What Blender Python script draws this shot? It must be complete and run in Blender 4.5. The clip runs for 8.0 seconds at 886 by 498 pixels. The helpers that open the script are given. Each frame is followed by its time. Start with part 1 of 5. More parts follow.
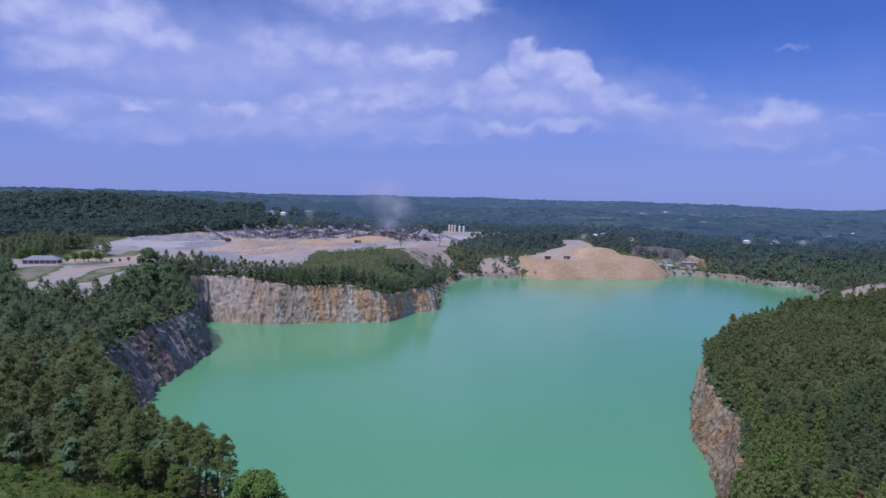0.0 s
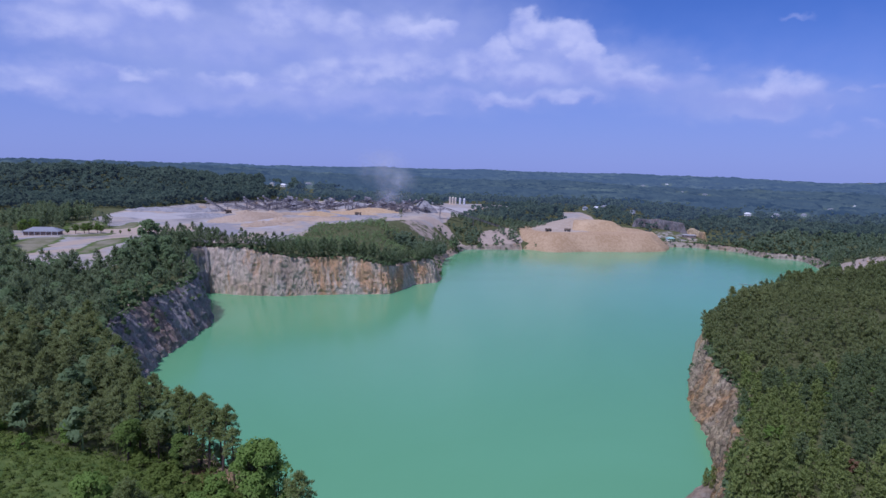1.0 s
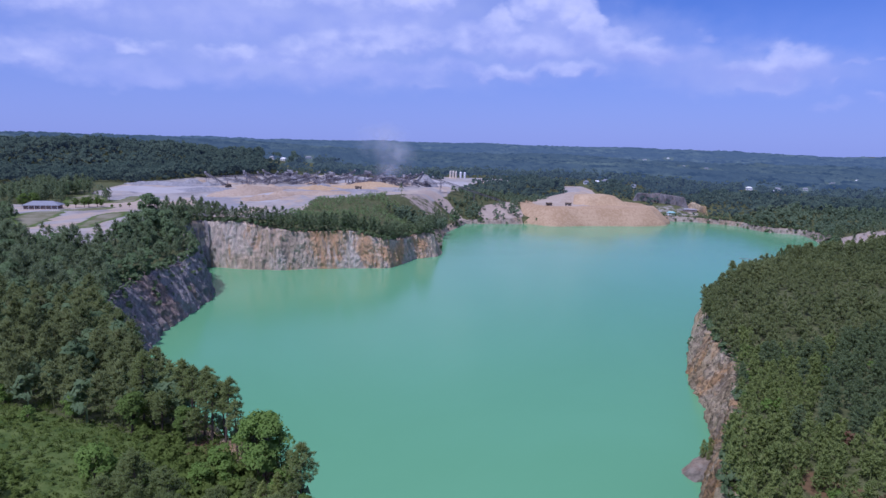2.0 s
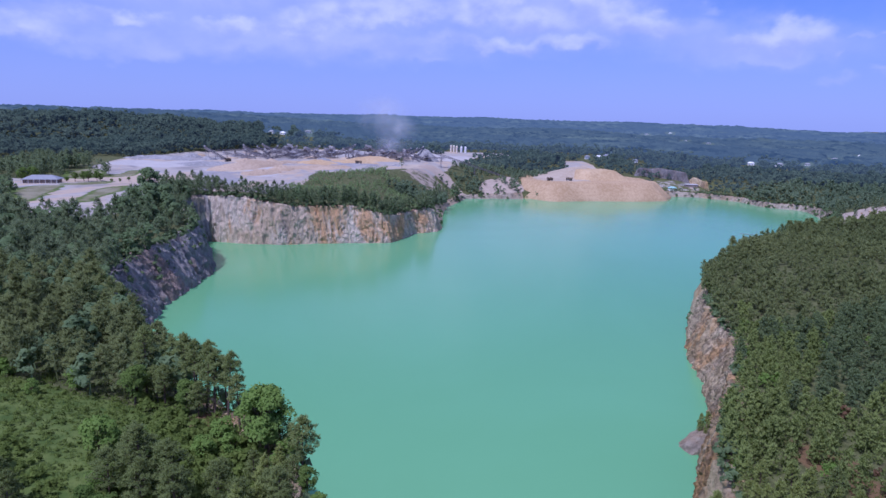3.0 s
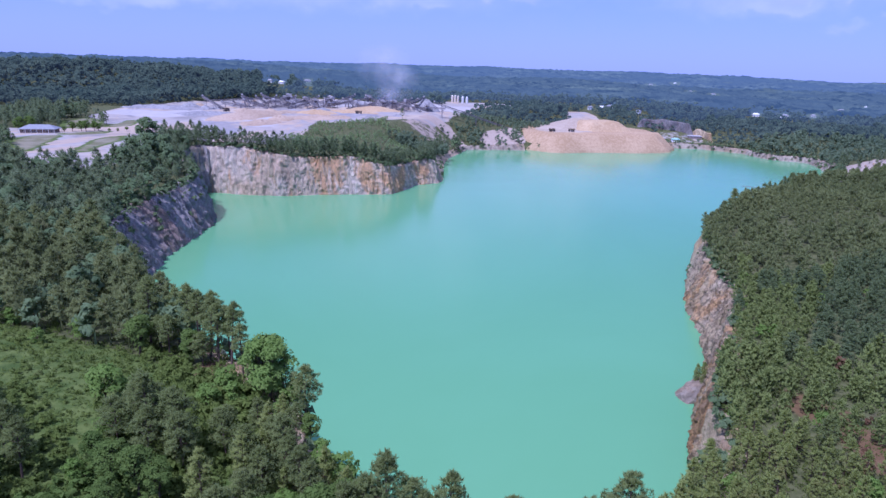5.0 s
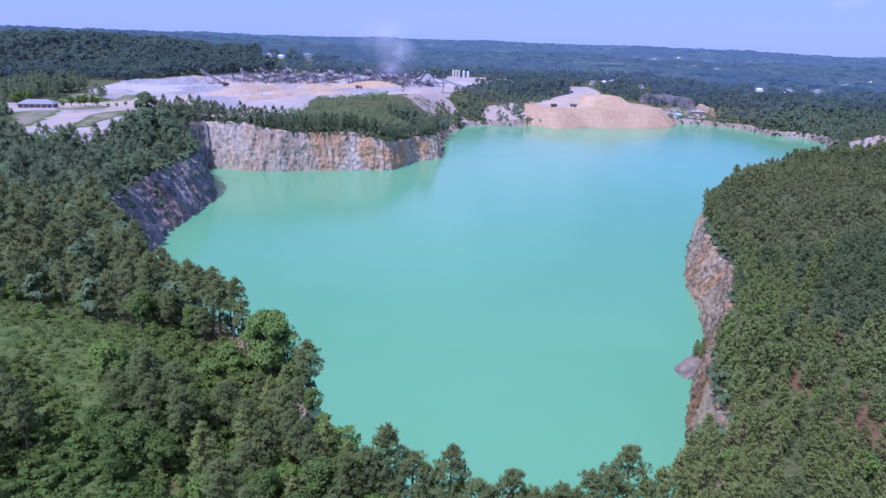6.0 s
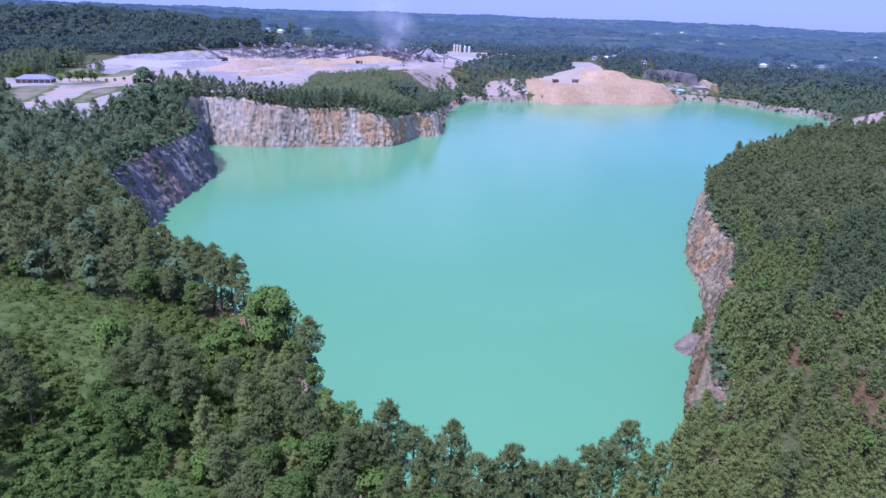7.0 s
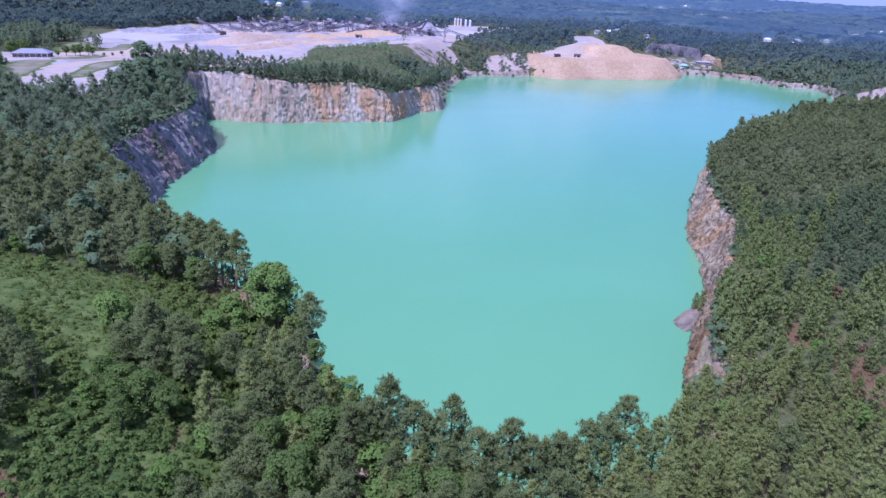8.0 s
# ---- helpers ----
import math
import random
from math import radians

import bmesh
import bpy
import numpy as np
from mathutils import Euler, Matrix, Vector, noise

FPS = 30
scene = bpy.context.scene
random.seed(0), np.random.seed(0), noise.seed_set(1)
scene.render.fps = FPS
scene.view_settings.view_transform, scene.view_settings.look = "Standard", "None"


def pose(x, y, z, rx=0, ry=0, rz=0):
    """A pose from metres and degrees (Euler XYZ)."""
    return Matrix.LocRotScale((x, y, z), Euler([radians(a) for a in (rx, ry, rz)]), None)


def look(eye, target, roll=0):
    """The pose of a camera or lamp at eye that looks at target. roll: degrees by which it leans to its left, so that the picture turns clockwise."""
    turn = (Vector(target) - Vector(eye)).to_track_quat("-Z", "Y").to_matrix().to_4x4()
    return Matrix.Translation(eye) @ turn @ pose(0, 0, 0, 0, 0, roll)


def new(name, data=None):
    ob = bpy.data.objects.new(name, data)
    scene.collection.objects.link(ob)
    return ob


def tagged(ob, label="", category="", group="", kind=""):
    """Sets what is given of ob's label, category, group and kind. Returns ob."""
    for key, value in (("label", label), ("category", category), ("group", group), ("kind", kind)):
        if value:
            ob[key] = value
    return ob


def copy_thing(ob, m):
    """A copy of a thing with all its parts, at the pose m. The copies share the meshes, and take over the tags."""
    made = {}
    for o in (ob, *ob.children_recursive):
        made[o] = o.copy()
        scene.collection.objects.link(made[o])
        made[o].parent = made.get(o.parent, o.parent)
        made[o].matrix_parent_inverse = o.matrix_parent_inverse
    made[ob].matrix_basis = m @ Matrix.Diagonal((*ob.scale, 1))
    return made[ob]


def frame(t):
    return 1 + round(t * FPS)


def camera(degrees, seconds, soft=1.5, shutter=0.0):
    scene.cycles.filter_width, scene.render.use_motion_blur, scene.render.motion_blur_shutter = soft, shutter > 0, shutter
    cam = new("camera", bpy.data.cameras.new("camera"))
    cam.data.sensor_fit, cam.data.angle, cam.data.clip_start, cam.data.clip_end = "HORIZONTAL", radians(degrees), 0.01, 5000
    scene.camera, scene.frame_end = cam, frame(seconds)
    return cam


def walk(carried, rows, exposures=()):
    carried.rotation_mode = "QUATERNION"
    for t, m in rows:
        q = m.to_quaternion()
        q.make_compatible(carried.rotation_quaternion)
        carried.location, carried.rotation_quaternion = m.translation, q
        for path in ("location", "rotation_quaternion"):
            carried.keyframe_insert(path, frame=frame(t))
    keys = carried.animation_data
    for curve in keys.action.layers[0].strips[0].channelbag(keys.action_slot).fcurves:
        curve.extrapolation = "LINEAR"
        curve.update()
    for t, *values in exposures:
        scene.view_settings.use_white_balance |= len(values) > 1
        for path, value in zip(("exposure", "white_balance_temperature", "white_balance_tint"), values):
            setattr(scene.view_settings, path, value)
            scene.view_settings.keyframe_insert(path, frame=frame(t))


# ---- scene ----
cam = camera(67.15, 8.0, soft=1.5)
EYE = (0.0, 0.0, 110.0)


def turned(yaw, pitch, roll):
    """The camera at its place in the air, turned by degrees."""
    y, p = radians(yaw), radians(pitch)
    ahead = Vector((-math.sin(y) * math.cos(p), math.cos(y) * math.cos(p), math.sin(p)))
    return look(EYE, Vector(EYE) + ahead * 100, roll)


walk(cam, [
    (0.0, turned(0.045, -4.505, 1.14)), (0.5, turned(0.038, -5.692, 1.17)), (1.0, turned(0.035, -6.897, 1.24)),
    (1.5, turned(0.030, -8.006, 1.24)), (3.0, turned(0.012, -11.268, 1.38)), (3.5, turned(-0.012, -12.261, 1.44)),
    (4.0, turned(-0.037, -13.328, 1.48)), (4.5, turned(-0.039, -14.373, 1.52)), (6.0, turned(-0.017, -17.469, 1.60)),
    (6.5, turned(0.010, -18.466, 1.61)), (7.0, turned(-0.012, -19.460, 1.65)), (7.5, turned(-0.020, -20.483, 1.67)),
    (8.0, turned(-0.032, -21.508, 1.71)),
], exposures=[(0.0, -0.59, 5210, 27), (4.0, -0.09, 4900, 35), (8.0, 0.20, 4790, 41)])

# ---- light ----
SUN_TO = Vector((-0.38, -0.42, 1.0)).normalized()
SUN_EL = math.asin(SUN_TO.z)
SUN_AZ = math.atan2(SUN_TO.x, SUN_TO.y)
sun = new("sun", bpy.data.lights.new("sun", "SUN"))
sun.data.energy, sun.data.angle, sun.data.color = 4.1, radians(0.6), (1.0, 0.95, 0.88)
sun.matrix_world = look(SUN_TO * 500, (0, 0, 0))


class Nodes:
    """Short hand for node trees."""

    def __init__(self, tree):
        self.tree = tree
        tree.nodes.clear()

    def add(self, kind, **values):
        n = self.tree.nodes.new(kind)
        for key, value in values.items():
            setattr(n, key, value)
        return n

    def put(self, socket, value):
        if isinstance(value, bpy.types.NodeSocket):
            self.tree.links.new(value, socket)
        elif value is not None:
            socket.default_value = value

    def math(self, op, a, b=None, c=None, clamp=False):
        n = self.add("ShaderNodeMath", operation=op, use_clamp=clamp)
        for s, v in zip(n.inputs, (a, b, c)):
            self.put(s, v)
        return n.outputs[0]

    def noise(self, vector, scale, detail=4.0, rough=0.55, distort=0.0):
        n = self.add("ShaderNodeTexNoise")
        self.put(n.inputs["Vector"], vector)
        n.inputs["Scale"].default_value, n.inputs["Detail"].default_value = scale, detail
        n.inputs["Roughness"].default_value, n.inputs["Distortion"].default_value = rough, distort
        return n.outputs["Fac"]

    def ramp(self, fac, stops):
        n = self.add("ShaderNodeValToRGB")
        while len(n.color_ramp.elements) < len(stops):
            n.color_ramp.elements.new(0.5)
        for e, (at, colour) in zip(n.color_ramp.elements, stops):
            e.position, e.color = at, (*colour, 1.0)
        self.put(n.inputs[0], fac)
        return n.outputs[0]

    def mix(self, fac, a, b, blend="MIX"):
        n = self.add("ShaderNodeMix", data_type="RGBA", blend_type=blend)
        self.put(n.inputs[0], fac)
        for s, v in ((n.inputs[6], a), (n.inputs[7], b)):
            self.put(s, (*v, 1.0) if isinstance(v, tuple) else v)
        return n.outputs[2]

    def stretch(self, vector, scale):
        n = self.add("ShaderNodeMapping")
        self.put(n.inputs["Vector"], vector)
        n.inputs["Scale"].default_value = scale
        return n.outputs[0]

    def smooth(self, value, low, high):
        n = self.add("ShaderNodeMapRange", interpolation_type="SMOOTHSTEP")
        self.put(n.inputs["Value"], value)
        self.put(n.inputs["From Min"], low)
        self.put(n.inputs["From Max"], high)
        return n.outputs[0]


def build_world():
    world = bpy.data.worlds.new("sky")
    scene.world = world
    world.use_nodes = True
    k = Nodes(world.node_tree)
    sky = k.add("ShaderNodeTexSky", sky_type="NISHITA", sun_disc=False, sun_elevation=SUN_EL, sun_rotation=SUN_AZ)
    sky.air_density, sky.dust_density, sky.ozone_density, sky.altitude = 1.0, 0.4, 3.0, 100.0
    way = k.add("ShaderNodeTexCoord").outputs["Generated"]
    xyz = k.add("ShaderNodeSeparateXYZ")
    k.put(xyz.inputs[0], way)
    az = k.math("MULTIPLY", k.math("ARCTAN2", xyz.outputs[0], xyz.outputs[1]), 180 / math.pi)
    el = k.math("MULTIPLY", k.math("ARCSINE", xyz.outputs[2]), 180 / math.pi)
    flat = k.add("ShaderNodeCombineXYZ")
    k.put(flat.inputs[0], k.math("MULTIPLY", az, 0.10))
    k.put(flat.inputs[1], k.math("MULTIPLY", el, 0.14))
    billow = k.add("ShaderNodeTexNoise")
    k.put(billow.inputs["Vector"], flat.outputs[0])
    billow.inputs["Scale"].default_value, billow.inputs["Detail"].default_value, billow.inputs["Roughness"].default_value = 4.4, 4.5, 0.48
    bent = k.add("ShaderNodeSeparateColor")
    k.put(bent.inputs[0], billow.outputs["Color"])
    lump = bent.outputs[2]
    az = k.math("MULTIPLY_ADD", k.math("SUBTRACT", bent.outputs[0], 0.5), 3.8, az)
    el = k.math("MULTIPLY_ADD", k.math("SUBTRACT", bent.outputs[1], 0.5), 2.8, el)
    veil = k.smooth(el, 14.0, 0.0)
    deep = k.mix(1.0, sky.outputs[0], (0.50, 0.62, 0.98), "MULTIPLY")
    colour = k.mix(k.math("MULTIPLY", veil, 0.74), deep, (3.45, 4.0, 6.9))
    # clouds by kind: azimuth, elevation, half width, half height
    sheets = [(-21, 9.5, 26, 9.0), (-3, 10.5, 20, 8.0), (10, 7.5, 16, 4.5), (24, 5.5, 12, 3.0), (-12, 5.6, 26, 3.2)]
    banks = [(-27, 10.5, 10, 4.6), (-17, 9, 8, 3.2), (-6, 8.8, 10, 2.8), (-4, 15, 9, 2.4), (8, 8.4, 9.5, 2.6), (17, 7.0, 6, 1.7), (-24, 4.4, 10, 1.6),
             (-31, 13, 6, 3.2), (-8, 5.6, 10, 1.6), (25.5, 5.9, 5.5, 1.7), (-13, 12, 6, 2.2), (-29, 6.3, 7, 1.3), (-16, 6.2, 7, 1.1), (1, 6.0, 7, 1.0)]
    heaps_west = [(-31, 12.3, 5.52, 2.6), (-25.5, 12.4, 4.56, 2.6), (-22.5, 11.0, 3.84, 2.01), (-29.5, 9.2, 5.28, 2.01), (-13.6, 11.2, 4.56, 2.12), (-8.5, 11.0, 3.84, 2.01), (-3.5, 10.8, 3.84, 2.12),
                  (-8, 7.7, 5.04, 1.77), (-3, 8.0, 4.32, 1.65), (-11.5, 6.7, 3.84, 1.65), (-7, 15.4, 8.16, 2.24), (-31, 5.2, 4.56, 1.42), (-25, 6.4, 3.6, 1.0), (-17, 6.6, 3.2, 0.9)]
    heaps_east = [(0, 15.3, 4.56, 2.12), (2.5, 8.2, 4.08, 1.65), (7, 7.5, 4.08, 1.65), (12.5, 8.1, 3.24, 1.65), (15.6, 7.3, 3.6, 1.65), (10, 5.9, 3.84, 1.06), (5, 5.7, 4.32, 1.06), (25.0, 5.9, 3.4, 1.3), (26.6, 6.4, 2.6, 1.5)]
    heads = [(4.2, 9.5, 2.16, 1.89), (6.6, 11.2, 2.04, 2.12), (8.6, 10.6, 2.64, 2.01), (10.6, 10.2, 2.16, 2.12), (11.7, 9.1, 1.8, 1.77), (-0.4, 11.2, 1.68, 1.42), (-2.6, 10.8, 1.92, 1.06),
             (-23.0, 11.2, 1.92, 1.18), (-25.2, 12.0, 2.4, 1.53), (1.3, 15.2, 1.8, 1.77)]
    scraps = [(30.7, 6.2, 0.9, 0.4), (32.3, 6.3, 1.1, 0.45), (29.3, 5.0, 0.8, 0.5), (29.3, 3.3, 1.7, 0.7), (32.5, 3.5, 1.3, 0.6), (26.7, 11.6, 1.3, 0.4), (20.8, 8.4, 1.5, 0.6), (24.5, 4.7, 5.0, 0.6), (-17, 5.0, 2.6, 0.9), (-24, 3.8, 5.0, 0.9), (-1.5, 4.8, 2.2, 0.7)]
    lumpy = k.math("MULTIPLY", k.math("SUBTRACT", lump, 0.5), 3.4)
    for puffs, soft, body, shade, bright in ((sheets, 1.0, 0.86, (3.95, 4.5, 6.9), (4.5, 5.0, 7.0)), (banks, 1.0, 0.70, (3.8, 4.4, 7.0), (5.0, 5.35, 7.4)), (heaps_west, 0.75, 0.80, (3.85, 4.4, 6.9), (6.5, 6.65, 7.9)),
                                             (heaps_east, 0.75, 0.78, (3.9, 4.4, 6.9), (6.3, 6.5, 7.9)), (heads, 0.45, 0.82, (4.2, 4.7, 7.1), (6.7, 6.8, 8.0)),
                                             (scraps, 1.0, 0.40, (4.4, 4.8, 7.1), (5.2, 5.5, 7.4))):
        for a, e, w, h in puffs:
            u = k.math("MULTIPLY", k.math("SUBTRACT", az, a), 1.0 / w)
            up = k.math("MULTIPLY", k.math("SUBTRACT", el, e), 1.0 / h)
            v = k.math("MAXIMUM", up, k.math("MULTIPLY", up, -1.45))
            r = k.math("SQRT", k.math("MULTIPLY_ADD", u, u, k.math("MULTIPLY", v, v)))
            alpha = k.math("MULTIPLY", k.smooth(r, 1.0, 1.0 - soft), body)
            lit = k.smooth(k.math("ADD", up, lumpy), -0.9, 0.9)
            colour = k.mix(alpha, colour, k.mix(lit, shade, bright))
    colour = k.mix(k.math("MULTIPLY", k.smooth(el, 22.0, 48.0), 0.6), colour, (6.6, 6.9, 8.2))
    bg = k.add("ShaderNodeBackground")
    k.put(bg.inputs["Color"], colour)
    bg.inputs["Strength"].default_value = 0.12
    k.put(k.add("ShaderNodeOutputWorld").inputs["Surface"], bg.outputs[0])


build_world()


# ---- materials ----
def material(name):
    m = bpy.data.materials.new(name)
    m.use_nodes = True
    k = Nodes(m.node_tree)
    return m, k


def surface(k, colour, rough=0.9, bump=None, depth=0.1, metal=0.0, gloss=0.3):
    b = k.add("ShaderNodeBsdfPrincipled")
    k.put(b.inputs["Base Color"], (*colour, 1.0) if isinstance(colour, tuple) else colour)
    k.put(b.inputs["Roughness"], rough)
    b.inputs["Metallic"].default_value = metal
    b.inputs["Specular IOR Level"].default_value = gloss
    if bump is not None:
        n = k.add("ShaderNodeBump")
        n.inputs["Strength"].default_value, n.inputs["Distance"].default_value = 1.0, depth
        k.put(n.inputs["Height"], bump)
        k.put(b.inputs["Normal"], n.outputs[0])
    k.put(k.add("ShaderNodeOutputMaterial").inputs["Surface"], b.outputs[0])


def place(k):
    return k.add("ShaderNodeNewGeometry").outputs["Position"]


def leaf_material(name, dark, light, dry=None, haze_glow=0.0, lace=0.0, airy=0.0):
    m, k = material(name)
    geo = k.add("ShaderNodeNewGeometry")
    rnd = k.add("ShaderNodeObjectInfo").outputs["Random"]
    patch = k.math("ADD", k.math("MULTIPLY", k.noise(geo.outputs["Position"], 0.045, 3.0), 0.5), k.math("MULTIPLY", k.noise(geo.outputs["Position"], 0.0075, 3.0), 0.5))
    fac = k.math("ADD", k.math("MULTIPLY", geo.outputs["Random Per Island"], 0.46),
                 k.math("ADD", k.math("MULTIPLY_ADD", rnd, 0.14, 0.06), k.math("MULTIPLY", k.math("SUBTRACT", patch, 0.43), 2.3)), clamp=True)
    colour = k.mix(fac, dark, light)
    speck = k.smooth(k.noise(geo.outputs["Position"], 2.2, 3.0, 0.65), 0.36, 0.64)
    colour = k.mix(k.math("MULTIPLY", speck, 0.18), colour, k.mix(1.0, colour, (0.58, 0.62, 0.66), "MULTIPLY"))
    if dry:
        brown = k.smooth(k.noise(geo.outputs["Position"], 0.13, 2.0), 0.63, 0.75)
        colour = k.mix(k.math("MULTIPLY", brown, 0.28), colour, dry)
    d = k.add("ShaderNodeBsdfDiffuse")
    k.put(d.inputs["Color"], colour)
    t = k.add("ShaderNodeBsdfTranslucent")
    k.put(t.inputs["Color"], colour)
    mix = k.add("ShaderNodeMixShader")
    mix.inputs[0].default_value = 0.50
    k.put(mix.inputs[1], d.outputs[0])
    k.put(mix.inputs[2], t.outputs[0])
    out = mix.outputs[0]
    if lace:
        # gaps between the needles
        gap = k.add("ShaderNodeBsdfTransparent")
        open_ = k.smooth(k.noise(geo.outputs["Position"], lace, 1.0), 0.46, 0.54)
        through_ = k.add("ShaderNodeMixShader")
        k.put(through_.inputs[0], k.math("MULTIPLY", open_, 0.85))
        k.put(through_.inputs[1], out)
        k.put(through_.inputs[2], gap.outputs[0])
        out = through_.outputs[0]
    if airy:
        # each blade stands for a loose spray of needles
        sparse = k.add("ShaderNodeMixShader")
        sparse.inputs[0].default_value = airy
        k.put(sparse.inputs[1], out)
        k.put(sparse.inputs[2], k.add("ShaderNodeBsdfTransparent").outputs[0])
        out = sparse.outputs[0]
    if haze_glow:
        # faint bluish emission that paints distance haze over the leaves
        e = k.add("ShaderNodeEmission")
        e.inputs["Color"].default_value, e.inputs["Strength"].default_value = (0.17, 0.25, 0.45, 1), haze_glow
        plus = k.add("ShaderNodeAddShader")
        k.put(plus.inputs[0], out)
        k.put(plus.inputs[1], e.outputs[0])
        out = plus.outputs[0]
    k.put(k.add("ShaderNodeOutputMaterial").inputs["Surface"], out)
    return m


def plain_material(name, colour, spread=0.25, scale=1.0, rough=0.8, metal=0.0, gloss=0.3):
    m, k = material(name)
    p = place(k)
    n = k.math("ADD", k.math("MULTIPLY", k.noise(p, scale), 0.6), k.math("MULTIPLY", k.noise(p, scale * 9), 0.4))
    low = tuple(c * (1 - spread) for c in colour)
    high = tuple(min(1.0, c * (1 + spread)) for c in colour)
    surface(k, k.mix(k.smooth(n, 0.3, 0.7), low, high), rough, k.noise(p, scale * 6), 0.02, metal, gloss)
    return m


def ground_material():
    m, k = material("ground")
    p = place(k)
    mask = k.add("ShaderNodeVertexColor", layer_name="cover")
    rgb = k.add("ShaderNodeSeparateColor")
    k.put(rgb.inputs[0], mask.outputs["Color"])
    ragged = k.math("MULTIPLY", k.math("SUBTRACT", k.noise(p, 0.12, 6.0, 0.6), 0.5), 0.7)
    floor = k.mix(k.smooth(k.noise(p, 0.35, 5.0), 0.35, 0.65), (0.070, 0.078, 0.028), (0.125, 0.128, 0.052))
    floor = k.mix(k.smooth(k.noise(p, 0.07, 4.0), 0.62, 0.72), floor, (0.11, 0.085, 0.045))
    grass = k.mix(k.smooth(k.noise(p, 0.25, 6.0), 0.3, 0.7), (0.062, 0.098, 0.020), (0.130, 0.165, 0.040))
    turf = k.mix(k.smooth(k.noise(p, 0.06, 6.0), 0.35, 0.65), (0.150, 0.145, 0.070), (0.250, 0.225, 0.145))
    grass = k.mix(k.smooth(rgb.outputs[1], 1.05, 1.35), grass, turf)
    pale = k.noise(p, 0.016, 7.0, 0.6, 0.6)
    yard = k.ramp(pale, [(0.30, (0.19, 0.175, 0.160)), (0.42, (0.30, 0.27, 0.24)), (0.50, (0.41, 0.355, 0.295)), (0.58, (0.32, 0.295, 0.27)), (0.68, (0.47, 0.43, 0.385))])
    tan = k.smooth(k.noise(k.stretch(p, (1.0, 0.45, 1.0)), 0.013, 6.0, 0.58, 1.4), 0.49, 0.60)
    yard = k.mix(k.math("MULTIPLY", tan, 0.8), yard, (0.46, 0.345, 0.235))
    wet = k.smooth(k.noise(k.stretch(p, (0.55, 0.30, 1.0)), 0.030, 7.0, 0.62, 1.6), 0.55, 0.63)
    yard = k.mix(k.math("MULTIPLY", wet, 0.75), yard, (0.20, 0.19, 0.185))
    ruts = k.smooth(k.noise(k.stretch(p, (0.35, 1.0, 1.0)), 0.16, 8.0, 0.7, 1.0), 0.50, 0.62)
    yard = k.mix(k.math("MULTIPLY", ruts, 0.35), yard, (0.25, 0.23, 0.22))
    heaped = k.add("ShaderNodeVertexColor", layer_name="fines")
    tone = k.add("ShaderNodeSeparateColor")
    k.put(tone.inputs[0], heaped.outputs["Color"])
    fray = k.math("MULTIPLY", k.math("SUBTRACT", k.noise(p, 0.03, 6.0, 0.6, 0.8), 0.5), 1.1)
    yard = k.mix(k.math("MULTIPLY", k.smooth(k.math("ADD", tone.outputs[0], fray), 0.35, 0.75), 0.85), yard, k.mix(k.noise(p, 0.09, 6.0), (0.38, 0.295, 0.205), (0.52, 0.43, 0.325)))
    yard = k.mix(k.math("MULTIPLY", k.smooth(k.math("ADD", tone.outputs[1], fray), 0.35, 0.75), 0.8), yard, k.mix(k.noise(p, 0.12, 6.0), (0.20, 0.19, 0.19), (0.34, 0.325, 0.32)))
    yard = k.mix(k.math("MULTIPLY", k.smooth(k.math("ADD", tone.outputs[2], fray), 0.35, 0.75), 0.8), yard, k.mix(k.noise(p, 0.10, 6.0), (0.38, 0.345, 0.315), (0.50, 0.465, 0.435)))
    red = k.mix(k.noise(p, 0.5, 5.0), (0.090, 0.055, 0.026), (0.215, 0.132, 0.064))
    colour = k.mix(k.smooth(k.math("ADD", rgb.outputs[1], ragged), 0.4, 0.6), floor, grass)
    colour = k.mix(k.smooth(k.math("ADD", rgb.outputs[2], ragged), 0.4, 0.6), colour, red)
    colour = k.mix(k.smooth(k.math("ADD", rgb.outputs[0], ragged), 0.42, 0.58), colour, yard)
    run = k.noise(k.stretch(p, (1.0, 1.0, 0.15)), 0.25, 5.0, 0.6)
    colour = k.mix(k.smooth(k.math("ADD", mask.outputs["Alpha"], ragged), 0.42, 0.58), colour, k.mix(run, (0.30, 0.23, 0.17), (0.48, 0.39, 0.31)))
    surface(k, colour, 0.95, k.noise(p, 0.8, 6.0), 0.35, gloss=0.15)
    return m


def rock_material(name, tones, streak=0.8, cracked=0.32):
    m, k = material(name)
    p = place(k)
    up = k.stretch(p, (1.0, 1.0, 0.24))
    band = k.noise(up, 0.055, 6.0, 0.6, 1.2)
    colour = k.ramp(band, [(0.30, tones[0]), (0.43, tones[1]), (0.52, tones[2]), (0.62, tones[3]), (0.75, tones[4])])
    rust = k.smooth(k.noise(k.stretch(p, (1.0, 1.0, 0.34)), 0.034, 6.0, 0.66, 0.5), 0.50, 0.60)
    colour = k.mix(k.math("MULTIPLY", k.smooth(k.noise(p, 0.022, 3.0, 0.5, 0.5), 0.50, 0.62), 0.42), colour, tones[4])
    colour = k.mix(k.math("MULTIPLY", rust, streak), colour, tones[5])
    crack = k.smooth(k.noise(k.stretch(p, (1, 1, 0.6)), 0.42, 7.0, 0.7), 0.55, 0.42)
    colour = k.mix(k.math("MULTIPLY", crack, cracked), colour, tuple(c * 0.45 for c in tones[0]))
    surface(k, colour, 0.92, k.math("ADD", k.noise(k.stretch(p, (1, 1, 0.3)), 0.7, 8.0, 0.7), k.noise(p, 1.8, 6.0, 0.7)), 1.1, gloss=0.2)
    return m


